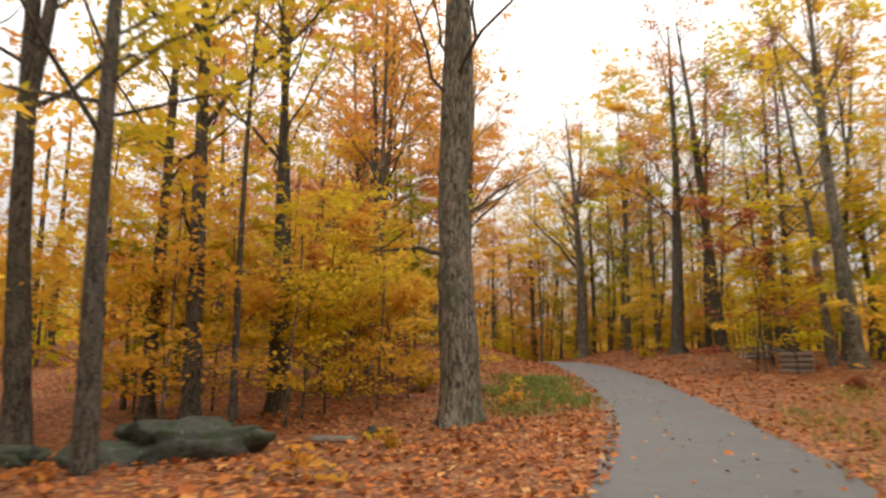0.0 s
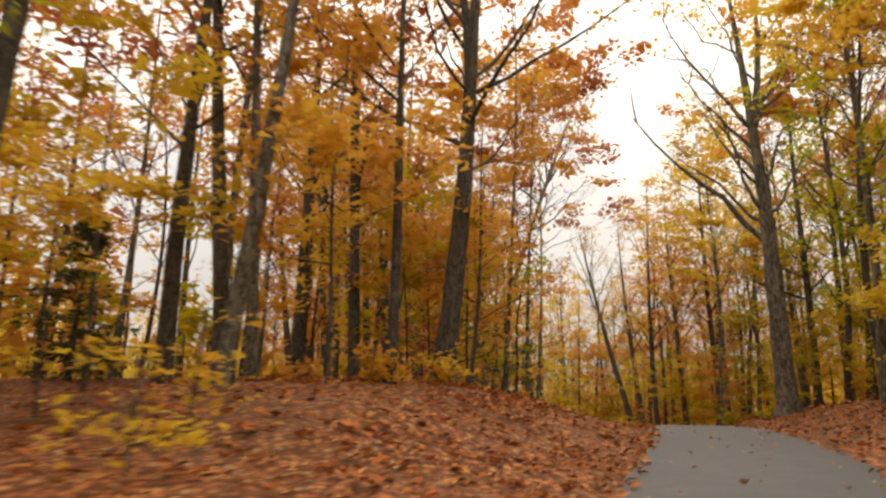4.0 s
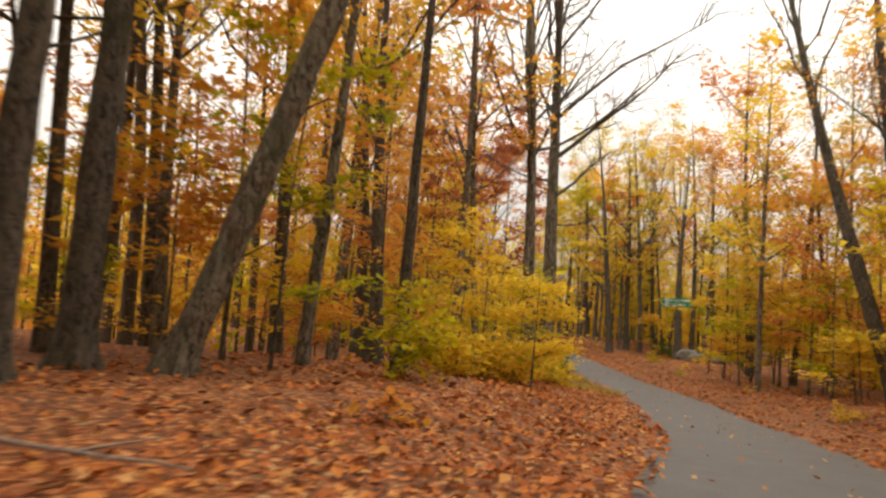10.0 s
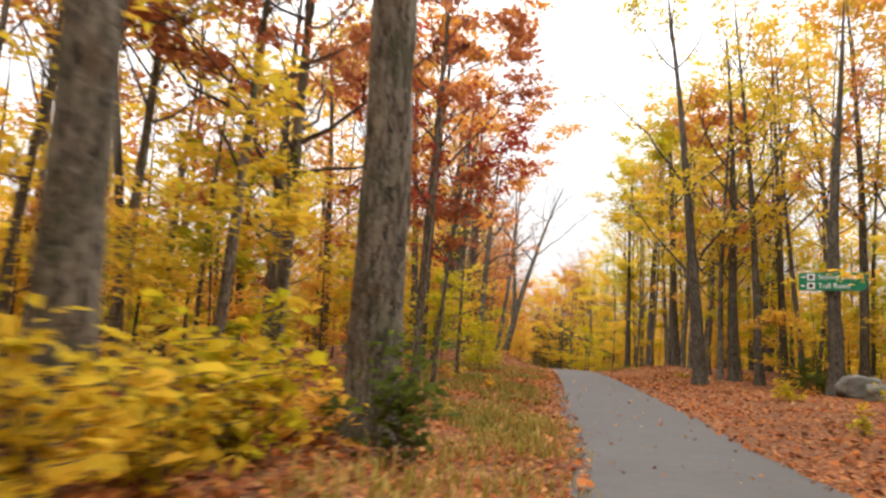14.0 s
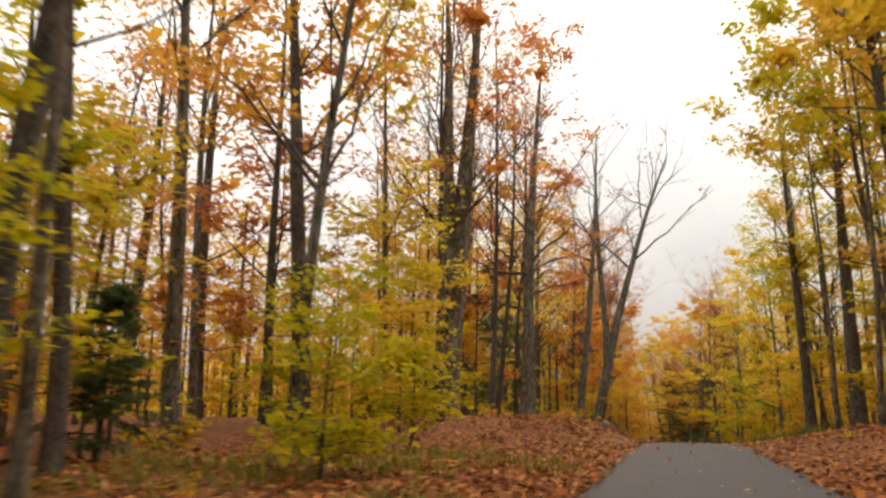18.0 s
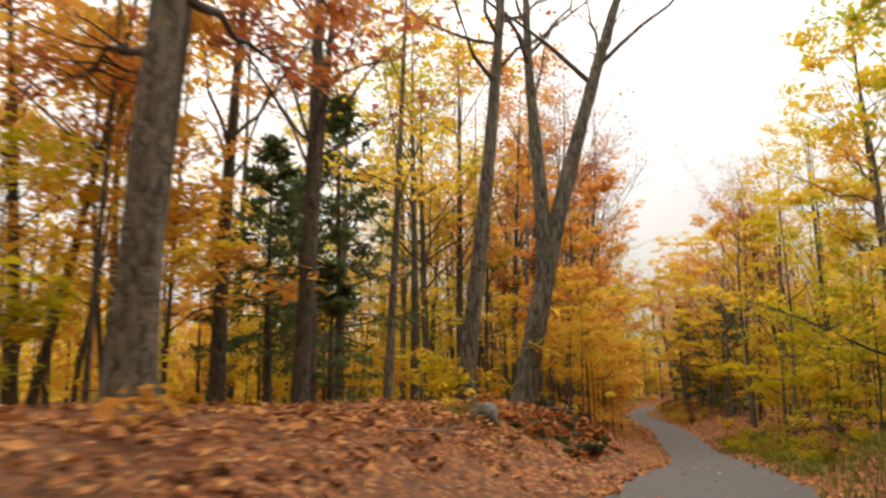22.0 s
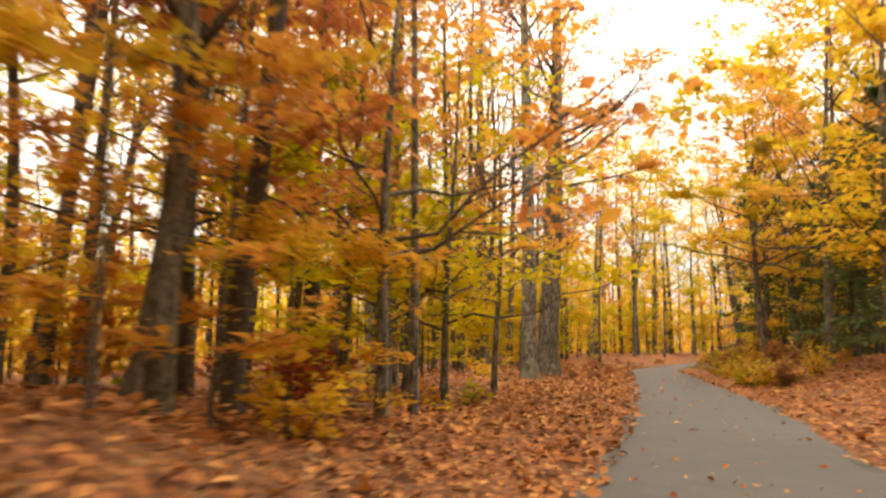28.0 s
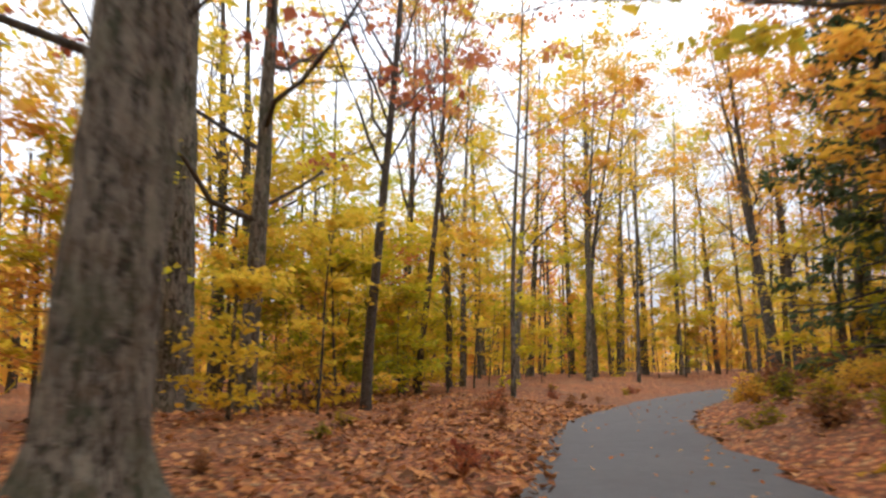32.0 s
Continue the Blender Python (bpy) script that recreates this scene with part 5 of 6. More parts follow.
scatter("pole", 70, lambda s, d: 9.0, 34, 1.2, "slim pole-like maple, %s leaves at the top", "tree", "poles in the wood",
        slim, kinds=2)
def middling(t, w):
    return broadleaf(SEED[t] + 25 + w, (9.0, 12.0)[w], (0.06, 0.085)[w], lean=(0.03, 0.02), base=0.16, limbs=14, subs=4, twigs=0, leaves=(1700, 1950)[w], leaf=(0.18, 0.20)[w], tone=t,
                               reach=0.30, rise=(0, 40), bark=BARK_DARK, name="middling_maple", clump=0.36, fine=False)


scatter("midstory", 150, lambda s, d: (under_near(s, d) + 1.5), 27, 1.6, "middling maple with %s leaves in level sprays", "tree", "middling trees of the wood",
        middling, kinds=2, clear=1.3, both=(-1, -1, 1))


scatter("thicket", 90, lambda s, d: 7.5, 24, 0.9, "young maple deep in the wood, %s leaves in layers", "sapling", "young trees deeper in the wood", deep, stations=(50, 255), both=(1,), clear=1.0)
scatter("midstory", 50, lambda s, d: 8.5, 24, 1.4, "middling maple with %s leaves in level sprays", "tree", "middling trees of the wood", middling, stations=(60, 255), both=(1,), clear=1.2)
canopy(18, 5.5, 18, stations=(296, 340), both=(-1, 1))
scatter("midstory", 16, lambda s, d: 5.5, 16, 1.2, "middling maple with %s leaves in level sprays", "tree", "middling trees of the wood", middling, stations=(276, 330), both=(1,))
scatter("thicket", 32, lambda s, d: 5.0, 16, 0.9, "young maple deep in the wood, %s leaves in layers", "sapling", "young trees deeper in the wood", deep, stations=(276, 325), both=(1,))


def bare_maple(t, w):
    return broadleaf(SEED[t] + 90 + w, 20 + 2 * w, 0.15 + 0.03 * w, lean=(0.03, 0.02), base=0.34, limbs=13, subs=7, twigs=3, leaves=(150, 420)[w], leaf=0.17, tone=t, reach=0.30,
                     rise=(35, 68), bark=TWIG, rough=0.0, name="bare_maple", clump=0.2, bare=0.6, fine=False, bent=0.35)


def bare_stand(count, near, far, stations, both):
    scatter("bare", count, lambda s, d: near, far, 1.4, "tall maple, nearly bare, with a few %s leaves", "tree", "half-bare trees of the wood", bare_maple, kinds=2, sizes=(0.8, 1.2),
            stations=stations, both=both, clear=0.8)


bare_stand(40, 9, 34, (70, 330), (1,))
bare_stand(16, 9, 26, (60, 200), (-1,))
bare_stand(26, 7, 30, (225, 340), (-1,))


def distant_wood(tone, seed, crowns, near, far, tall, leaf, each=10):
    """The unbroken far wood, crown by crown, as one mass of leaf clumps."""
    rng = np.random.default_rng(seed)
    x, y = rng.uniform(-230 - far, 10 + far, crowns * 8), rng.uniform(10 - far, 220 + far, crowns * 8)
    k, off = lie(x, y)
    ok = (np.abs(off) > near) & (np.abs(off) < far)
    x, y = x[ok][:crowns], y[ok][:crowns]
    z, H, m = heights(x, y), tall * rng.uniform(0.6, 1.15, len(x)), int(each * tall)
    f = rng.uniform(0.02, 1, (len(x), m))
    rad = 0.24 * H[:, None] * np.sqrt(np.maximum(0.05, 1 - (f * 1.02) ** 2)) * rng.uniform(0.2, 1, (len(x), m)) ** 0.6
    a = rng.uniform(0, 6.28, (len(x), m))
    c = np.stack([x[:, None] + rad * np.cos(a), y[:, None] + rad * np.sin(a), z[:, None] + f * H[:, None]], -1).reshape(-1, 3)
    tr = np.stack([np.stack([x, y, z - 0.3], 1), np.stack([x, y, z + 0.8 * H], 1)], 1)
    tagged(new("distant_trunks", quick_mesh("distant_trunks", *tubes(tr, np.stack([0.012 * H + 0.04, 0.005 * H], 1), 5), BARK_DARK)), "dark trunks of the distant wood", "wood", kind="stuff")
    tagged(new("distant_wood", quick_mesh("distant_wood", *leaf_chips(rng, c, leaf, 0.75), LEAVES[tone], smooth=False)), "distant autumn wood of " + WORD[tone] + " crowns", "wood", kind="stuff")


for q, (tone, crowns) in enumerate((("yellow", 180), ("gold", 190), ("orange", 170), ("olive", 110), ("rust", 130))):
    distant_wood(tone, 800 + q, crowns, 27, 78, 17, 0.50, 20)
for q, (tone, crowns) in enumerate((("yellow", 330), ("gold", 250), ("lime", 330), ("orange", 220), ("olive", 160))):
    distant_wood(tone, 820 + q, crowns, 16, 54, 7, 0.40, 20)
for q, (tone, crowns) in enumerate((("yellow", 300), ("gold", 300), ("orange", 260), ("rust", 200))):
    distant_wood(tone, 840 + q, crowns, 76, 190, 17, 1.1, 6)

# ---- shrubs and grasses at the lane side ----
def shrub(seed, H, tone, leaves, leaf, name="shrub", k=9):
    """Many thin stems from one foot, leafy all over."""
    rng = np.random.default_rng(seed)
    root = new(name)
    az = rng.uniform(0, 6.28, k)
    el = np.radians(rng.uniform(35, 80, k))
    way = np.stack([np.cos(az) * np.cos(el), np.sin(az) * np.cos(el), np.sin(el)], 1)
    L1 = shoots(rng, rng.normal(0, 0.08, (k, 3)) * [1, 1, 0] - [0, 0, 0.05], way, H * rng.uniform(0.7, 1.15, k), 6, np.full(k, -0.12), 0.15)
    k2 = k * 8
    w, f = rng.integers(0, k, k2), rng.uniform(0.15, 1, k2)
    st, tan = along(L1, w, f)
    side = unit(np.cross(tan, [0, 0, 1]) * rng.choice([-1, 1], k2)[:, None] + rng.normal(0, 0.4, (k2, 3)))
    L2 = shoots(rng, st, unit(tan * 0.5 + side), H * rng.uniform(0.25, 0.5, k2), 4, np.full(k2, -0.1), 0.15)
    tagged(part("stemwork", quick_mesh("stemwork", *pile(tubes(L1, np.full(k, 0.011)[:, None] * np.linspace(1, 0.4, 6)[None], 4), tubes(L2, np.full((k2, 4), 0.005), 3)), TWIG), root), kind="stuff")
    w = rng.integers(0, k2, leaves)
    c, tan = along(L2, w, rng.uniform(0.1, 1, leaves))
    c = c + rng.normal(0, 1, (leaves, 3)) * np.array([0.07, 0.07, 0.03])
    tagged(part("leaves", quick_mesh("leaves", *leaf_quads(rng, c, leaf), LEAVES[tone], smooth=False), root), kind="stuff")
    return root


for q, (x, y, H, tone, n, text) in enumerate([
        (-43.9, 92.3, 1.7, "lime", 700, "yellow-green bush in front of a maple"), (-45.9, 96.6, 1.5, "lime", 600, "yellow-green bush between two maples"),
        (-41.6, 89.6, 1.9, "yellow", 800, "leafy yellow bush on the verge"), (-39.4, 86.2, 1.8, "yellow", 800, "leafy yellow bush on the verge"), (-47.3, 97.3, 1.3, "yellow", 450, "small yellow bush by a big maple"),
        (-43.6, 94.6, 1.5, "yellow", 480, "leafy yellow bush before a lichened maple"), (-44.7, 95.5, 1.3, "yellow", 380, "leafy yellow bush before a lichened maple"), (-45.9, 96.0, 1.1, "yellow", 320, "small yellow bush between maples"),
        (-41.5, 88.2, 2.0, "lime", 600, "yellow-green bush in a dense edge thicket"), (-42.6, 89.6, 2.2, "yellow", 600, "yellow bush in a dense edge thicket"), (-40.3, 89.3, 1.6, "lime", 480, "yellow-green bush in a dense edge thicket"),
        (-43.9, 90.6, 2.2, "lime", 600, "yellow-green bush in a dense edge thicket"), (-39.0, 87.7, 1.8, "yellow", 540, "yellow bush in a dense edge thicket"), (-44.6, 92.8, 1.9, "lime", 540, "yellow-green bush in a dense edge thicket"), (-42.4, 92.2, 1.3, "yellow", 600, "low yellow bush at the wood's edge"),
        (-47.3, 99.0, 1.7, "green", 420, "thin green bush before a big maple"), (-58.9, 124.6, 1.6, "green", 700, "dark green bush under a trail sign"), (-55.0, 126.4, 1.9, "green", 800, "dark green bush behind field stones"), (-61.5, 126.2, 1.7, "green", 700, "dark green bush at the wood's edge"), (-50.0, 121.0, 1.4, "green", 500, "dark green bush at the wood's edge"),
        (-36.6, 83.0, 2.2, "yellow", 900, "yellow bush under golden maples"), (-34.2, 79.6, 2.4, "lime", 900, "yellow-green bush under golden maples"),
        (-10.5, 27.0, 1.0, "gold", 350, "small golden bush in fallen leaves")] + [ (-17.0, 46.0, 1.1, "gold", 420, "golden bush on a mound"), (-14.6, 45.4, 0.9, "yellow", 320, "yellow bush on a mound"),
        (-104.0, 136.4, 1.3, "lime", 420, "yellow-green bush on a rocky bank"), (-140.2, 157.6, 1.8, "red", 700, "red-leaved bush on the verge"),
        (-142.6, 158.2, 2.4, "rust", 900, "rust-red bush on the verge"), (-138.2, 154.6, 2.6, "orange", 900, "orange bush on the verge"),
        (-174.0, 174.6, 3.0, "lime", 1500, "big yellow-green bush beyond the maples"), (-178.5, 176.5, 3.4, "lime", 1500, "big yellow-green bush beyond the maples"),
        (-171.0, 172.6, 2.4, "yellow", 1000, "yellow bush behind a maple"), (-84.5, 119.0, 1.8, "lime", 800, "yellow-green bush in the wood"), (-79.8, 113.2, 1.2, "yellow", 450, "yellow bush by a maple"),
        (-86.5, 119.8, 1.5, "yellow", 600, "yellow bush at the bank's foot"), (-23.0, 63.2, 1.1, "gold", 220, "sparse golden bush on the leafy bank"), (-25.2, 65.6, 1.3, "yellow", 260, "sparse yellow bush on the leafy bank")]):
    stand(shrub(400 + q, H, tone, n, 0.15 if H > 1.2 else 0.13), x, y, text, "bush")

scatter("brush", 30, lambda s, d: 4.0, 8, 0.5, "low lane-side brush with %s leaves", "bush", "low brush beside the lane",
        lambda t, w: shrub(SEED[t] + 50 + w, 0.9, t, 260, 0.12, "low_brush", 5), kinds=1, sizes=(0.6, 1.3), both=(1, 1, 1, -1), keep=lambda s, d: 0 if d > 0 and (s < 62 or 118 < s < 150) else 1)
for q in range(46):
    s, o = 255 + q * 0.72 + rnd.uniform(-0.5, 0.5), 2.3 + 3.6 * rnd.random() ** 1.4
    tone = rnd.choice(("brown", "olive", "brown", "olive", "gold", "olive"))
    ob = planted("bracken", tone, 0, lambda: shrub(SEED[tone] + 70, 0.85, tone, 420, 0.10, "bracken_clump", 7))
    stand(ob, *at(s, o), "clump of withering bracken with %s fronds" % WORD[tone], "bracken", "bracken beside the lane", rnd.uniform(0, 360), rnd.uniform(0.75, 1.35))
for q in range(58):
    s, o = 205 + 0.6 * q + rnd.uniform(-0.5, 0.5), 2.5 + 3.4 * rnd.random() ** 1.3
    tone = rnd.choice(("olive", "lime", "brown", "olive", "lime"))
    ob = planted("bracken", tone, 0, lambda: shrub(SEED[tone] + 70, 0.85, tone, 420, 0.10, "bracken_clump", 7))
    stand(ob, *at(s, o), "clump of fading bracken with %s fronds" % WORD[tone], "bracken", "bracken beside the lane", rnd.uniform(0, 360), rnd.uniform(0.5, 1.0))
for q in range(26):
    s, o = 262 + 1.3 * q + rnd.uniform(-0.6, 0.6), -(2.4 + 3.2 * rnd.random() ** 1.3)
    tone = rnd.choice(("brown", "olive", "rust", "brown"))
    ob = planted("bracken", tone, 0, lambda: shrub(SEED[tone] + 70, 0.85, tone, 420, 0.10, "bracken_clump", 7))
    stand(ob, *at(s, o), "low clump of withered bracken with %s fronds" % WORD[tone], "bracken", "bracken beside the lane", rnd.uniform(0, 360), rnd.uniform(0.3, 0.6))
scatter("understory", 6, lambda s, d: 8.5, 13, 0.7, "young maple with flat sprays of %s leaves", "sapling", "young trees of the undergrowth", young, kinds=3, stations=(86, 106), both=(-1,), sizes=(0.8, 1.2))
scatter("understory", 16, lambda s, d: 7.0, 15, 0.7, "young maple with flat sprays of %s leaves", "sapling", "young trees of the undergrowth", young, kinds=3, stations=(268, 300), both=(-1,), sizes=(0.7, 1.2))
scatter("seedling", 90, lambda s, d: 4.2, 12, 0.3, "knee-high maple seedling with %s leaves", "seedling", "seedlings in the leaf litter",
        lambda t, w: shrub(SEED[t] + 60 + w, 0.55, t, 60, 0.14, "maple_seedling", 3), kinds=1, sizes=(0.6, 1.5), both=(-1, -1, 1))


def tuft(seed, blades, H, wide):
    rng = np.random.default_rng(seed)
    foot = rng.normal(0, wide, (blades, 2))
    az = rng.uniform(0, 6.28, blades)
    h = H * rng.uniform(0.5, 1.2, blades)
    out = np.stack([np.cos(az), np.sin(az), np.zeros(blades)], 1)
    side = np.stack([-np.sin(az), np.cos(az), np.zeros(blades)], 1) * 0.012
    a = np.concatenate([foot, np.full((blades, 1), -0.03)], 1)
    mid = a + out * (0.18 * h)[:, None] + np.array([0, 0, 1.0]) * (0.7 * h)[:, None]
    tip = a + out * (0.6 * h)[:, None] + np.array([0, 0, 1.0]) * (0.9 * h)[:, None]
    V = np.stack([a - side, a + side, mid + side, mid - side, tip + side * 0.3, tip - side * 0.3], 1).reshape(-1, 3)
    b = np.arange(blades) * 6
    Q = np.concatenate([np.stack([b, b + 1, b + 2, b + 3], 1), np.stack([b + 3, b + 2, b + 4, b + 5], 1)])
    return V, Q


def meadow(spots, tone, blades, H, wide, label):
    V, Q, n = [], [], 0
    for q, (s_, o_) in enumerate(spots):
        x, y = at(s_, o_)
        v, f = tuft(500 + q, blades, H * rnd.uniform(0.7, 1.3), wide)
        v = v + np.array([x, y, 0])
        v[:, 2] += np.repeat(heights(*v.reshape(-1, 6, 3)[:, 0, :2].T), 6)
        V.append(v)
        Q.append(f + n)
        n += len(v)
    tagged(new("grass", quick_mesh("grass", np.concatenate(V), np.concatenate(Q), LEAVES[tone], smooth=False)), label, "grass", kind="stuff")


meadow([(s, -rnd.uniform(2.4, 5.6)) for s in np.arange(40, 53, 0.6)], "fern", 150, 0.30, 0.60, "rough green grass beside the bend")
meadow([(s, -rnd.uniform(2.6, 8.0)) for s in np.arange(138, 168, 0.6)], "grass", 110, 0.32, 0.55, "fading grass on the verge")
meadow([(s, -rnd.uniform(2.7, 4.8)) for s in np.arange(194, 206, 0.5)], "fern", 26, 0.16, 0.22, "small green sprigs among mossy stones")
meadow([(s, rnd.uniform(2.3, 6.0)) for s in np.arange(190, 238, 0.8)], "grass", 110, 0.40, 0.5, "fading grass and bracken on the verge")
meadow([(s, rnd.uniform(2.6, 7.0)) for s in np.arange(20, 46, 1.2)], "grass", 80, 0.22, 0.6, "thin grass among fallen leaves")
meadow([(s, -rnd.uniform(2.2, 3.8)) for s in np.arange(127, 142, 0.9)], "grass", 90, 0.28, 0.45, "fading grass at the lane edge")

# ---- rocks, logs and the sign ----
def boulder(seed, size, mat, name="rock", crag=0.18, fine=4):
    bm = bmesh.new()
    bmesh.ops.create_icosphere(bm, subdivisions=fine, radius=1.0)
    off = Vector((seed * 3.1, seed * 1.7, seed * 0.9))
    for v in bm.verts:
        p = v.co.copy()
        q = Vector((math.copysign(abs(p.x) ** 0.7, p.x), math.copysign(abs(p.y) ** 0.7, p.y), math.copysign(abs(p.z) ** 0.7, p.z)))
        n1 = noise.noise(p * 1.3 + off)
        n2 = abs(noise.noise(p * 3.1 + off))
        n3 = noise.noise(p * 8.0 + off)
        d = noise.voronoi(p * 1.5 + off)[0]
        crack = min(1.0, (d[1] - d[0]) * 4)
        ledge = math.sin(p.z * 9 + 3 * n1) * 0.5
        n4 = noise.noise(p * 19.0 + off)
        q *= 1 + crag * 0.22 * n4 + crag * 1.2 * n1 - crag * 0.8 * n2 + crag * 0.35 * n3 - crag * 0.55 * (1 - crack) + crag * 0.22 * ledge
        v.co = Vector((q.x * size[0], q.y * size[1], q.z * size[2]))
    me = bpy.data.meshes.new(name)
    bm.to_mesh(me)
    bm.free()
    me.materials.append(mat)
    for p in me.polygons:
        p.use_smooth = True
    return new(name, me)


for q, (x, y, z, sz, turn, mat, text) in enumerate([
        (-9.7, 12.3, 0.12, (2.0, 0.85, 0.60), 72, MOSSY, "long dark mossy slab of rock in fallen leaves"), (-8.4, 15.9, -0.02, (0.55, 0.4, 0.14), 20, STONE, "flat pale stone in fallen leaves"),
        (-8.2, 18.0, 0.02, (0.4, 0.22, 0.14), 40, MOSSY, "small dark stone by a maple foot"), (-11.9, 10.6, 0.05, (0.6, 0.5, 0.3), 10, MOSSY, "dark mossy stone beside a slab"),
        (-56.9, 123.7, 0.34, (0.85, 0.6, 0.55), 30, STONE, "rounded grey field stone under a trail sign"), (-55.7, 123.3, 0.24, (0.6, 0.5, 0.42), 80, STONE, "grey field stone under a trail sign"),
        (-54.7, 124.6, 0.22, (0.75, 0.5, 0.36), 10, STONE, "grey field stone near a trail sign"), (*at(196.1, -4.3), 0.03, (0.30, 0.22, 0.26), 20, STONE, "pale lichened stone on the bank"),
        (-101.6, 138.0, -0.3, (0.6, 0.5, 0.3), 10, MOSS, "mossed stone low on the bank")]):
    ob = boulder(q + 1, sz, mat, crag=0.36 if mat in (MOSS, MOSSY) else 0.18)
    ob.matrix_basis = pose(x, y, height(x, y) + z - (0.16 if mat is MOSS else 0), 0, 0, turn)
    tagged(ob, text, "rock")


STONES = [boulder(30 + q, (0.46, 0.36, 0.22), MOSS, "bank_stone", 0.55, 4) for q in range(5)]
for q, base in enumerate(STONES):
    base.matrix_basis = pose(*at(200 + 0.9 * q, -3.2 - 0.3 * q), height(*at(200 + 0.9 * q, -3.2 - 0.3 * q)) - 0.12, 12 * q, 0, 40 * q)
    tagged(base, "mossy dark stone in the leaf-covered bank", "stone", "mossy stones of the bank")
tops = []
for q in range(42):
    s, o = rnd.uniform(196.5, 206.0), -rnd.uniform(2.7, 4.7)
    x, y = at(s, o)
    k = rnd.uniform(0.5, 1.25)
    ob = copy_thing(STONES[q % 5], pose(x, y, height(x, y) - 0.13 * k, rnd.uniform(-30, 30), rnd.uniform(-30, 30), rnd.uniform(0, 360)) @ Matrix.Scale(k, 4))
    tagged(ob, "mossy dark stone in the leaf-covered bank", "stone", "mossy stones of the bank")
    tops.append((x, y, height(x, y), k))
# leaves caught on and between the stones
rng = np.random.default_rng(77)
pts = []
for x, y, z, k in tops:
    n = int(130 * k)
    a, e = rng.uniform(0, 6.28, n), rng.uniform(0.15, 1.0, n)
    pts.append(np.stack([x + 0.45 * k * np.cos(a) * np.sqrt(1 - e * e * 0.95), y + 0.45 * k * np.sin(a) * np.sqrt(1 - e * e * 0.95), z - 0.10 * k + 0.25 * k * e], 1))
tagged(new("caught_leaves", quick_mesh("caught_leaves", *leaf_quads(rng, np.concatenate(pts), 0.12, 0.5, 0.1), LEAVES["litter"], smooth=False)), "rust-brown leaves caught on mossy stones", "leaves", kind="stuff")


def log(length, r, seed):
    rng = np.random.default_rng(seed)
    P = np.stack([np.linspace(-length / 2, length / 2, 9), rng.normal(0, 0.015, 9), rng.normal(0, 0.015, 9)], 1)
    V, Q = tubes(P[None], (r * rng.uniform(0.92, 1.06, 9))[None], 12)
    root = new("log", quick_mesh("log", V, Q, LOGWOOD))
    for end in (0, 8):
        ring = V.reshape(9, 12, 3)[end]
        c = ring.mean(0)
        inner = c + (ring - c) * 0.5
        W = np.concatenate([ring, inner, np.repeat(c[None], 12, 0) + [0.003 if end else -0.003, 0, 0]])
        k = np.arange(12)
        q1 = np.stack([k, (k + 1) % 12, 12 + (k + 1) % 12, 12 + k], 1)
        part("cut_end", quick_mesh("cut_end", W, np.concatenate([q1, q1 + 12]), CUTWOOD), root, "pale sawn log end")
    return root


def log_pile(x, y, turn, rows, wide, length, r, seed):
    """A squared stack of short logs, with broad slabs on top."""
    c, s = math.cos(radians(turn)), math.sin(radians(turn))
    for row in range(rows):
        for k in range(wide):
            off = (k - (wide - 1) / 2) * 2.02 * r
            ob = log(length * rnd.uniform(0.86, 1.08), r * 0.99, seed + row * 5 + k)
            ob.matrix_basis = pose(x - s * off, y + c * off, height(x, y) + r * 0.8 + row * r * 1.97, 0, 0, turn + rnd.uniform(-3, 3))
            tagged(ob, "weathered grey log in a low squared stack at the wood's edge", "log", "stacked logs")


log_pile(3.25, 38.6, -8, 4, 3, 1.4, 0.125, 600)
log_pile(1.85, 45.8, 25, 3, 3, 1.5, 0.13, 640)
for q, (dx, lift) in enumerate(((0.0, 0.0), (0.28, 0.12))):
    pole = new("leaning_pole", quick_mesh("leaning_pole", *tubes(np.array([[(1.9 + dx, 45.2, 0.82 + lift), (2.3 + dx, 44.2, 0.66 + lift), (2.7 + dx, 42.0, 0.45 + lift), (2.85 + dx, 41.0, 0.2)]]), np.array([[0.06, 0.06, 0.055, 0.05]]), 8), LOGWOOD))
    pole.matrix_basis = pose(0, 0, height(2.6, 44))
    tagged(pole, "weathered pole leaning between two log stacks", "pole")
for q, (s, o, ln, r, turn) in enumerate([(137.5, 10.8, 4.2, 0.05, 20), (44.5, -8.5, 3.2, 0.035, 70), (47, -9.2, 2.4, 0.03, 20), (49, -7.0, 2.2, 0.03, 120), (191, -4.2, 1.7, 0.022, 15), (200, -4.4, 1.4, 0.02, 80), (243, -9, 3.0, 0.05, 60), (150, -12, 3.5, 0.06, 130), (96, -7, 2.4, 0.03, 40)]):
    rng = np.random.default_rng(700 + q)
    P = np.stack([np.linspace(0, ln, 8), np.cumsum(rng.normal(0, 0.05, 8)), 0.03 * np.sin(np.linspace(0, 3, 8))], 1)
    b1 = P[4] + np.linspace(0, 1, 8)[:, None] * np.array([0.5, 0.4, 0.1]) * ln * 0.4
    ob = new("fallen_branch", quick_mesh("fallen_branch", *tubes(np.stack([P, b1]), np.stack([np.linspace(r, r * 0.4, 8), np.linspace(r * 0.6, r * 0.2, 8)]), 7), LOGWOOD))
    x, y = at(s, o)
    ob.matrix_basis = pose(x, y, height(x, y) + 0.06, 0, 0, turn)
    tagged(ob, "bare fallen branch lying on the leaf litter", "branch")


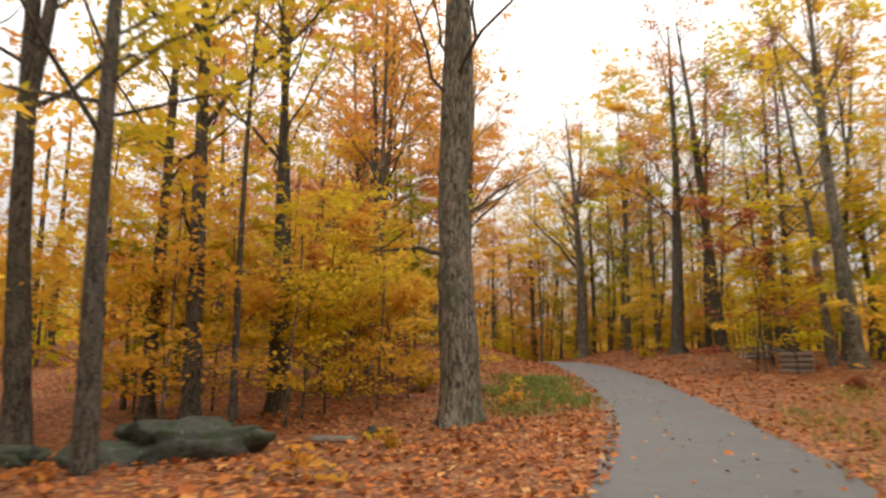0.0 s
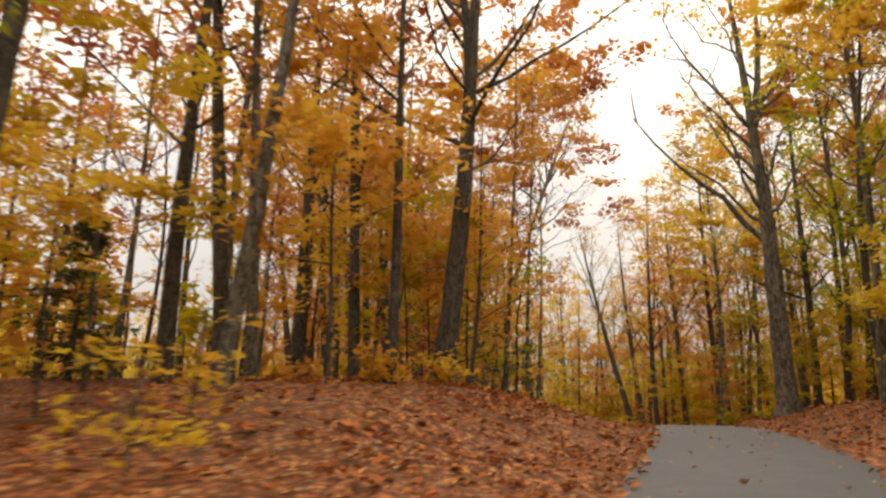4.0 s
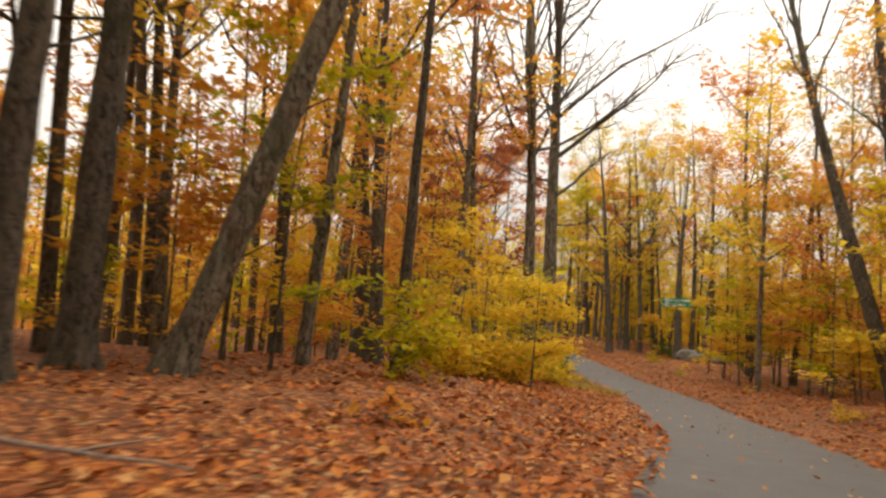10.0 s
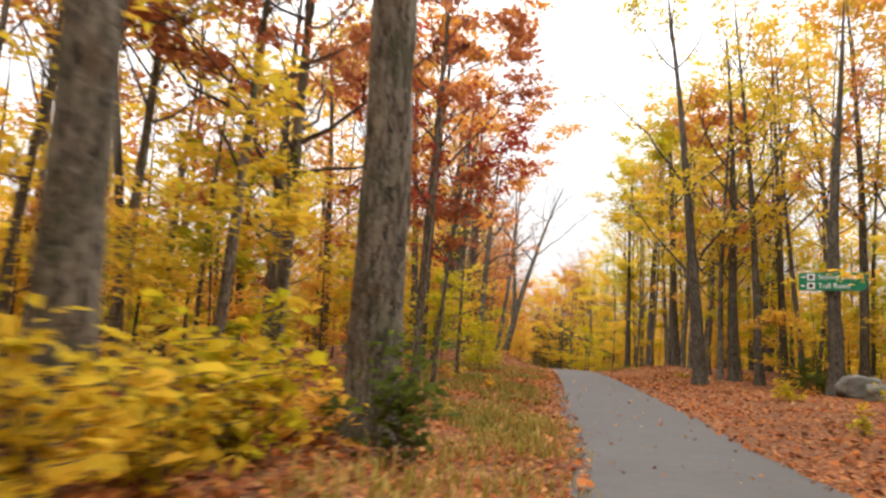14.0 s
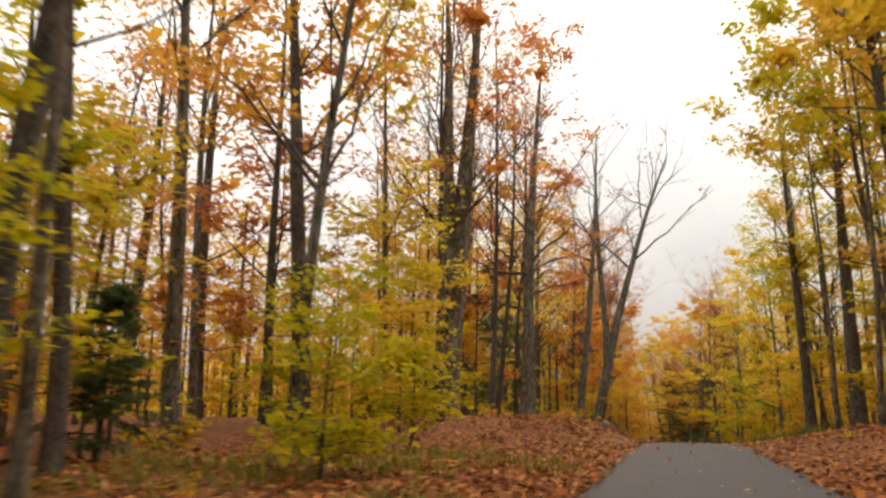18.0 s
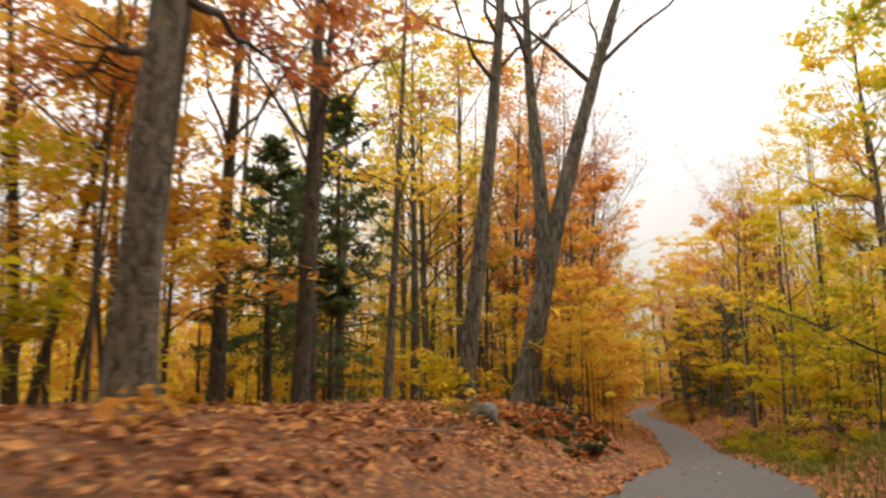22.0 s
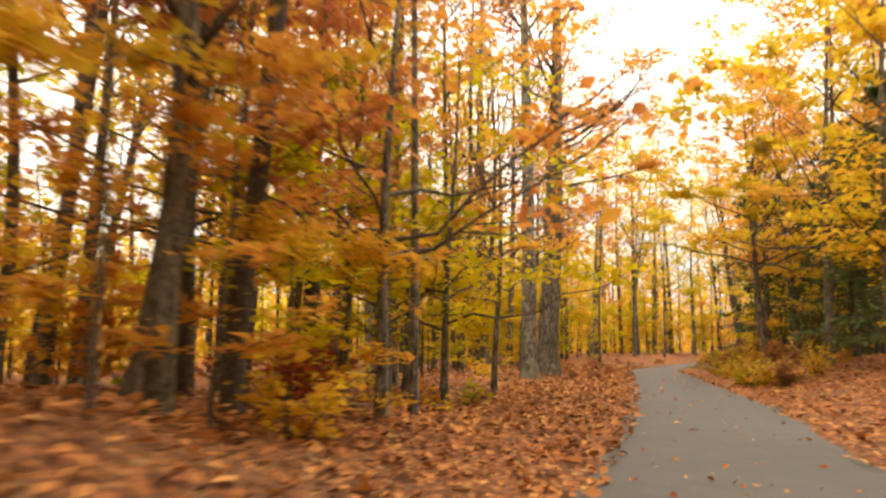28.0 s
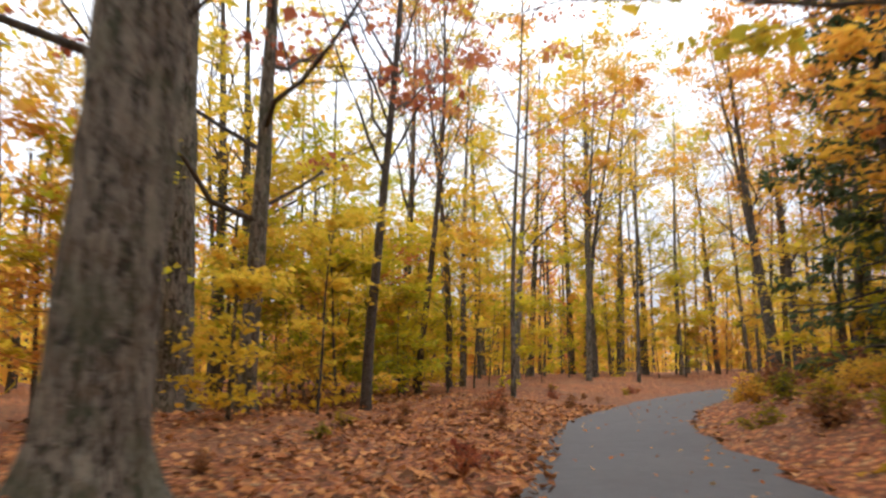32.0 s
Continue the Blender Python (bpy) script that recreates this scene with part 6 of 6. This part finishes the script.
def slab(name, w, h, d, mat, parent, m, cut=0.0, label=""):
    """An upright board with eased edges; cut trims the right end to a blunt point."""
    bm = bmesh.new()
    pts = [(-w / 2, -h / 2), (w / 2 - cut, -h / 2), (w / 2, -h / 2 + cut * 0.8), (w / 2, h / 2 - cut * 0.5), (w / 2 - cut * 0.6, h / 2), (-w / 2, h / 2)] if cut else [(-w / 2, -h / 2), (w / 2, -h / 2), (w / 2, h / 2), (-w / 2, h / 2)]
    f = bm.faces.new([bm.verts.new((p[0], 0, p[1])) for p in pts])
    up = bmesh.ops.extrude_face_region(bm, geom=[f])
    bmesh.ops.translate(bm, vec=(0, d, 0), verts=[v for v in up["geom"] if isinstance(v, bmesh.types.BMVert)])
    bmesh.ops.recalc_face_normals(bm, faces=bm.faces)
    me = bpy.data.meshes.new(name)
    bm.to_mesh(me)
    bm.free()
    me.materials.append(mat)
    ob = part(name, me, parent, label)
    ob.matrix_basis = m
    return ob


def lettering(text, size, mat, parent, m):
    cu = bpy.data.curves.new("lettering", "FONT")
    cu.body, cu.size, cu.extrude = text, size, 0.004
    tmp = new("lettering_curve", cu)
    me = bpy.data.meshes.new_from_object(tmp.evaluated_get(bpy.context.evaluated_depsgraph_get()))
    bpy.data.objects.remove(tmp)
    me.materials.clear()
    me.materials.append(mat)
    ob = part("lettering", me, parent, "white lettering")
    ob.matrix_basis = m
    return ob


sx, sy = -57.66, 123.46
sign = new("trail_sign")
slab("board", 2.5, 0.74, 0.03, SIGN_GREEN, sign, pose(0, 0, 0), 0.16, "green painted board")
for row, (word, bar) in enumerate((("Stowe D", 0.42), ("Toll Road", 0))):
    zz = 0.185 - 0.36 * row
    slab("marker", 0.30, 0.27, 0.006, SIGN_WHITE, sign, pose(-0.78, -0.007, zz), 0, "white square marker")
    bm = bmesh.new()
    bmesh.ops.create_cone(bm, cap_ends=True, segments=20, radius1=0.085, radius2=0.085, depth=0.006, matrix=pose(0, 0, 0, 90))
    me = bpy.data.meshes.new("dot")
    bm.to_mesh(me)
    bm.free()
    me.materials.append(SIGN_BLACK)
    part("dot", me, sign, "black dot").matrix_basis = pose(-0.78, -0.012, zz)
    d = 1 if row == 0 else -1
    slab("arrow_shaft", 0.17, 0.035, 0.006, SIGN_WHITE, sign, pose(-1.08, -0.007, zz))
    for a in (38, -38):
        slab("arrow_barb", 0.11, 0.035, 0.006, SIGN_WHITE, sign, pose(-1.08 + d * 0.055, -0.008, zz, 0, 0, 0) @ pose(0, 0, 0, 0, a * d, 0) @ pose(-d * 0.02, 0, 0))
    lettering(word, 0.30, SIGN_WHITE, sign, pose(-0.52, -0.008, zz - 0.10, 90))
    if bar:
        slab("text_bar", bar, 0.12, 0.006, SIGN_WHITE, sign, pose(0.80, -0.007, zz - 0.01))
sign.matrix_basis = pose(sx + 0.10, sy - 0.42, height(sx, sy) + 4.65, 0, 0, 28)
tagged(sign, "green wooden trail sign with white arrows and lettering", "sign")

# ---- high crowns that close over the lane ----
for q, (s_, o_, H_, tone_, n_, text_) in enumerate([
        (246, 6.4, 18, "yellow", 4200, "yellow maple reaching over the lane"), (262, 6.2, 18, "yellow", 4000, "yellow maple reaching over the lane"),
        (249, -6.4, 16, "orange", 1700, "tall slim maple with a high orange crown"), (146, -6.6, 16, "rust", 4600, "tall slim maple with a high rusty crown"),
        (158, -6.4, 16, "orange", 4200, "tall slim maple with a high orange crown"), (256, 6.6, 17, "orange", 3800, "orange maple reaching over the lane"),
        (288, 6.0, 15, "orange", 3800, "orange maple beyond the bracken"), (281, 6.4, 14, "orange", 1800, "sparse orange maple beyond the bracken"),
        (70, 6.2, 17, "yellow", 4000, "tall slim maple with a high yellow crown")]):
    key_tree(160 + q, *at(s_, o_), (0.006 if "high" in text_ else 0.009) * H_, (0.02, 0.02), H_, tone_, text_, leaves=n_, base=0.5 if "high" in text_ else 0.24, limbs=16, reach=0.36, rise=(5, 50), leaf=0.2, seen=False)

# ---- fallen leaves: thick on the verges, thin on the lane ----
def litter(name, count, stations, offs, size, seed, lift=0.012, label="fallen rust-brown leaves", power=1.0, tone="litter"):
    rng = np.random.default_rng(seed)
    s = rng.uniform(*stations, count)
    o = offs[0] + (offs[1] - offs[0]) * rng.uniform(0, 1, count) ** power
    i = np.searchsorted(STATION, s).clip(1, len(LINE) - 1)
    f = ((s - STATION[i - 1]) / (STATION[i] - STATION[i - 1]))[:, None]
    c = LINE[i - 1] * (1 - f) + LINE[i] * f
    n = RIGHT[i - 1] * (1 - f) + RIGHT[i] * f
    w = WIDE[i]
    o = o + np.sign(o) * (w - 1.62) * (np.abs(o) > 1.3)
    x, y = c[:, 0] + n[:, 0] * o, c[:, 1] + n[:, 1] * o
    z = np.where(np.abs(o) < w, c[:, 2] + 0.035 * (1 - (o / w) ** 2), heights(x, y)) + rng.uniform(0, 1, count) ** 2 * 0.06 + lift
    V, Q = leaf_quads(rng, np.stack([x, y, z], 1), size, 0.32, 0.0)
    tagged(new(name, quick_mesh(name, V, Q, LEAVES[tone], smooth=False)), label, "leaves", kind="stuff")


litter("fallen_leaves", 28000, (14, 168), (-1.35, -5.5), 0.125, 1, power=0.9)
litter("fallen_leaves", 26000, (160, 285), (-1.35, -5.5), 0.125, 6, label="fallen tan and rust leaves", power=0.9, tone="dull")
litter("fallen_leaves", 13000, (14, 168), (-5.5, -12.0), 0.15, 2)
litter("fallen_leaves", 10000, (160, 285), (-5.5, -12.0), 0.15, 7, label="fallen tan and rust leaves", tone="dull")
litter("fallen_leaves", 15000, (14, 168), (1.35, 5.5), 0.125, 3, power=0.9)
litter("fallen_leaves", 12000, (160, 285), (1.35, 5.5), 0.125, 8, label="fallen tan and rust leaves", power=0.9, tone="dull")
litter("fallen_leaves", 9000, (14, 285), (5.5, 11.0), 0.16, 4)
litter("fallen_leaves", 1100, (14, 300), (-1.3, 1.3), 0.08, 5, 0.006, "few pale leaves scattered on the asphalt")
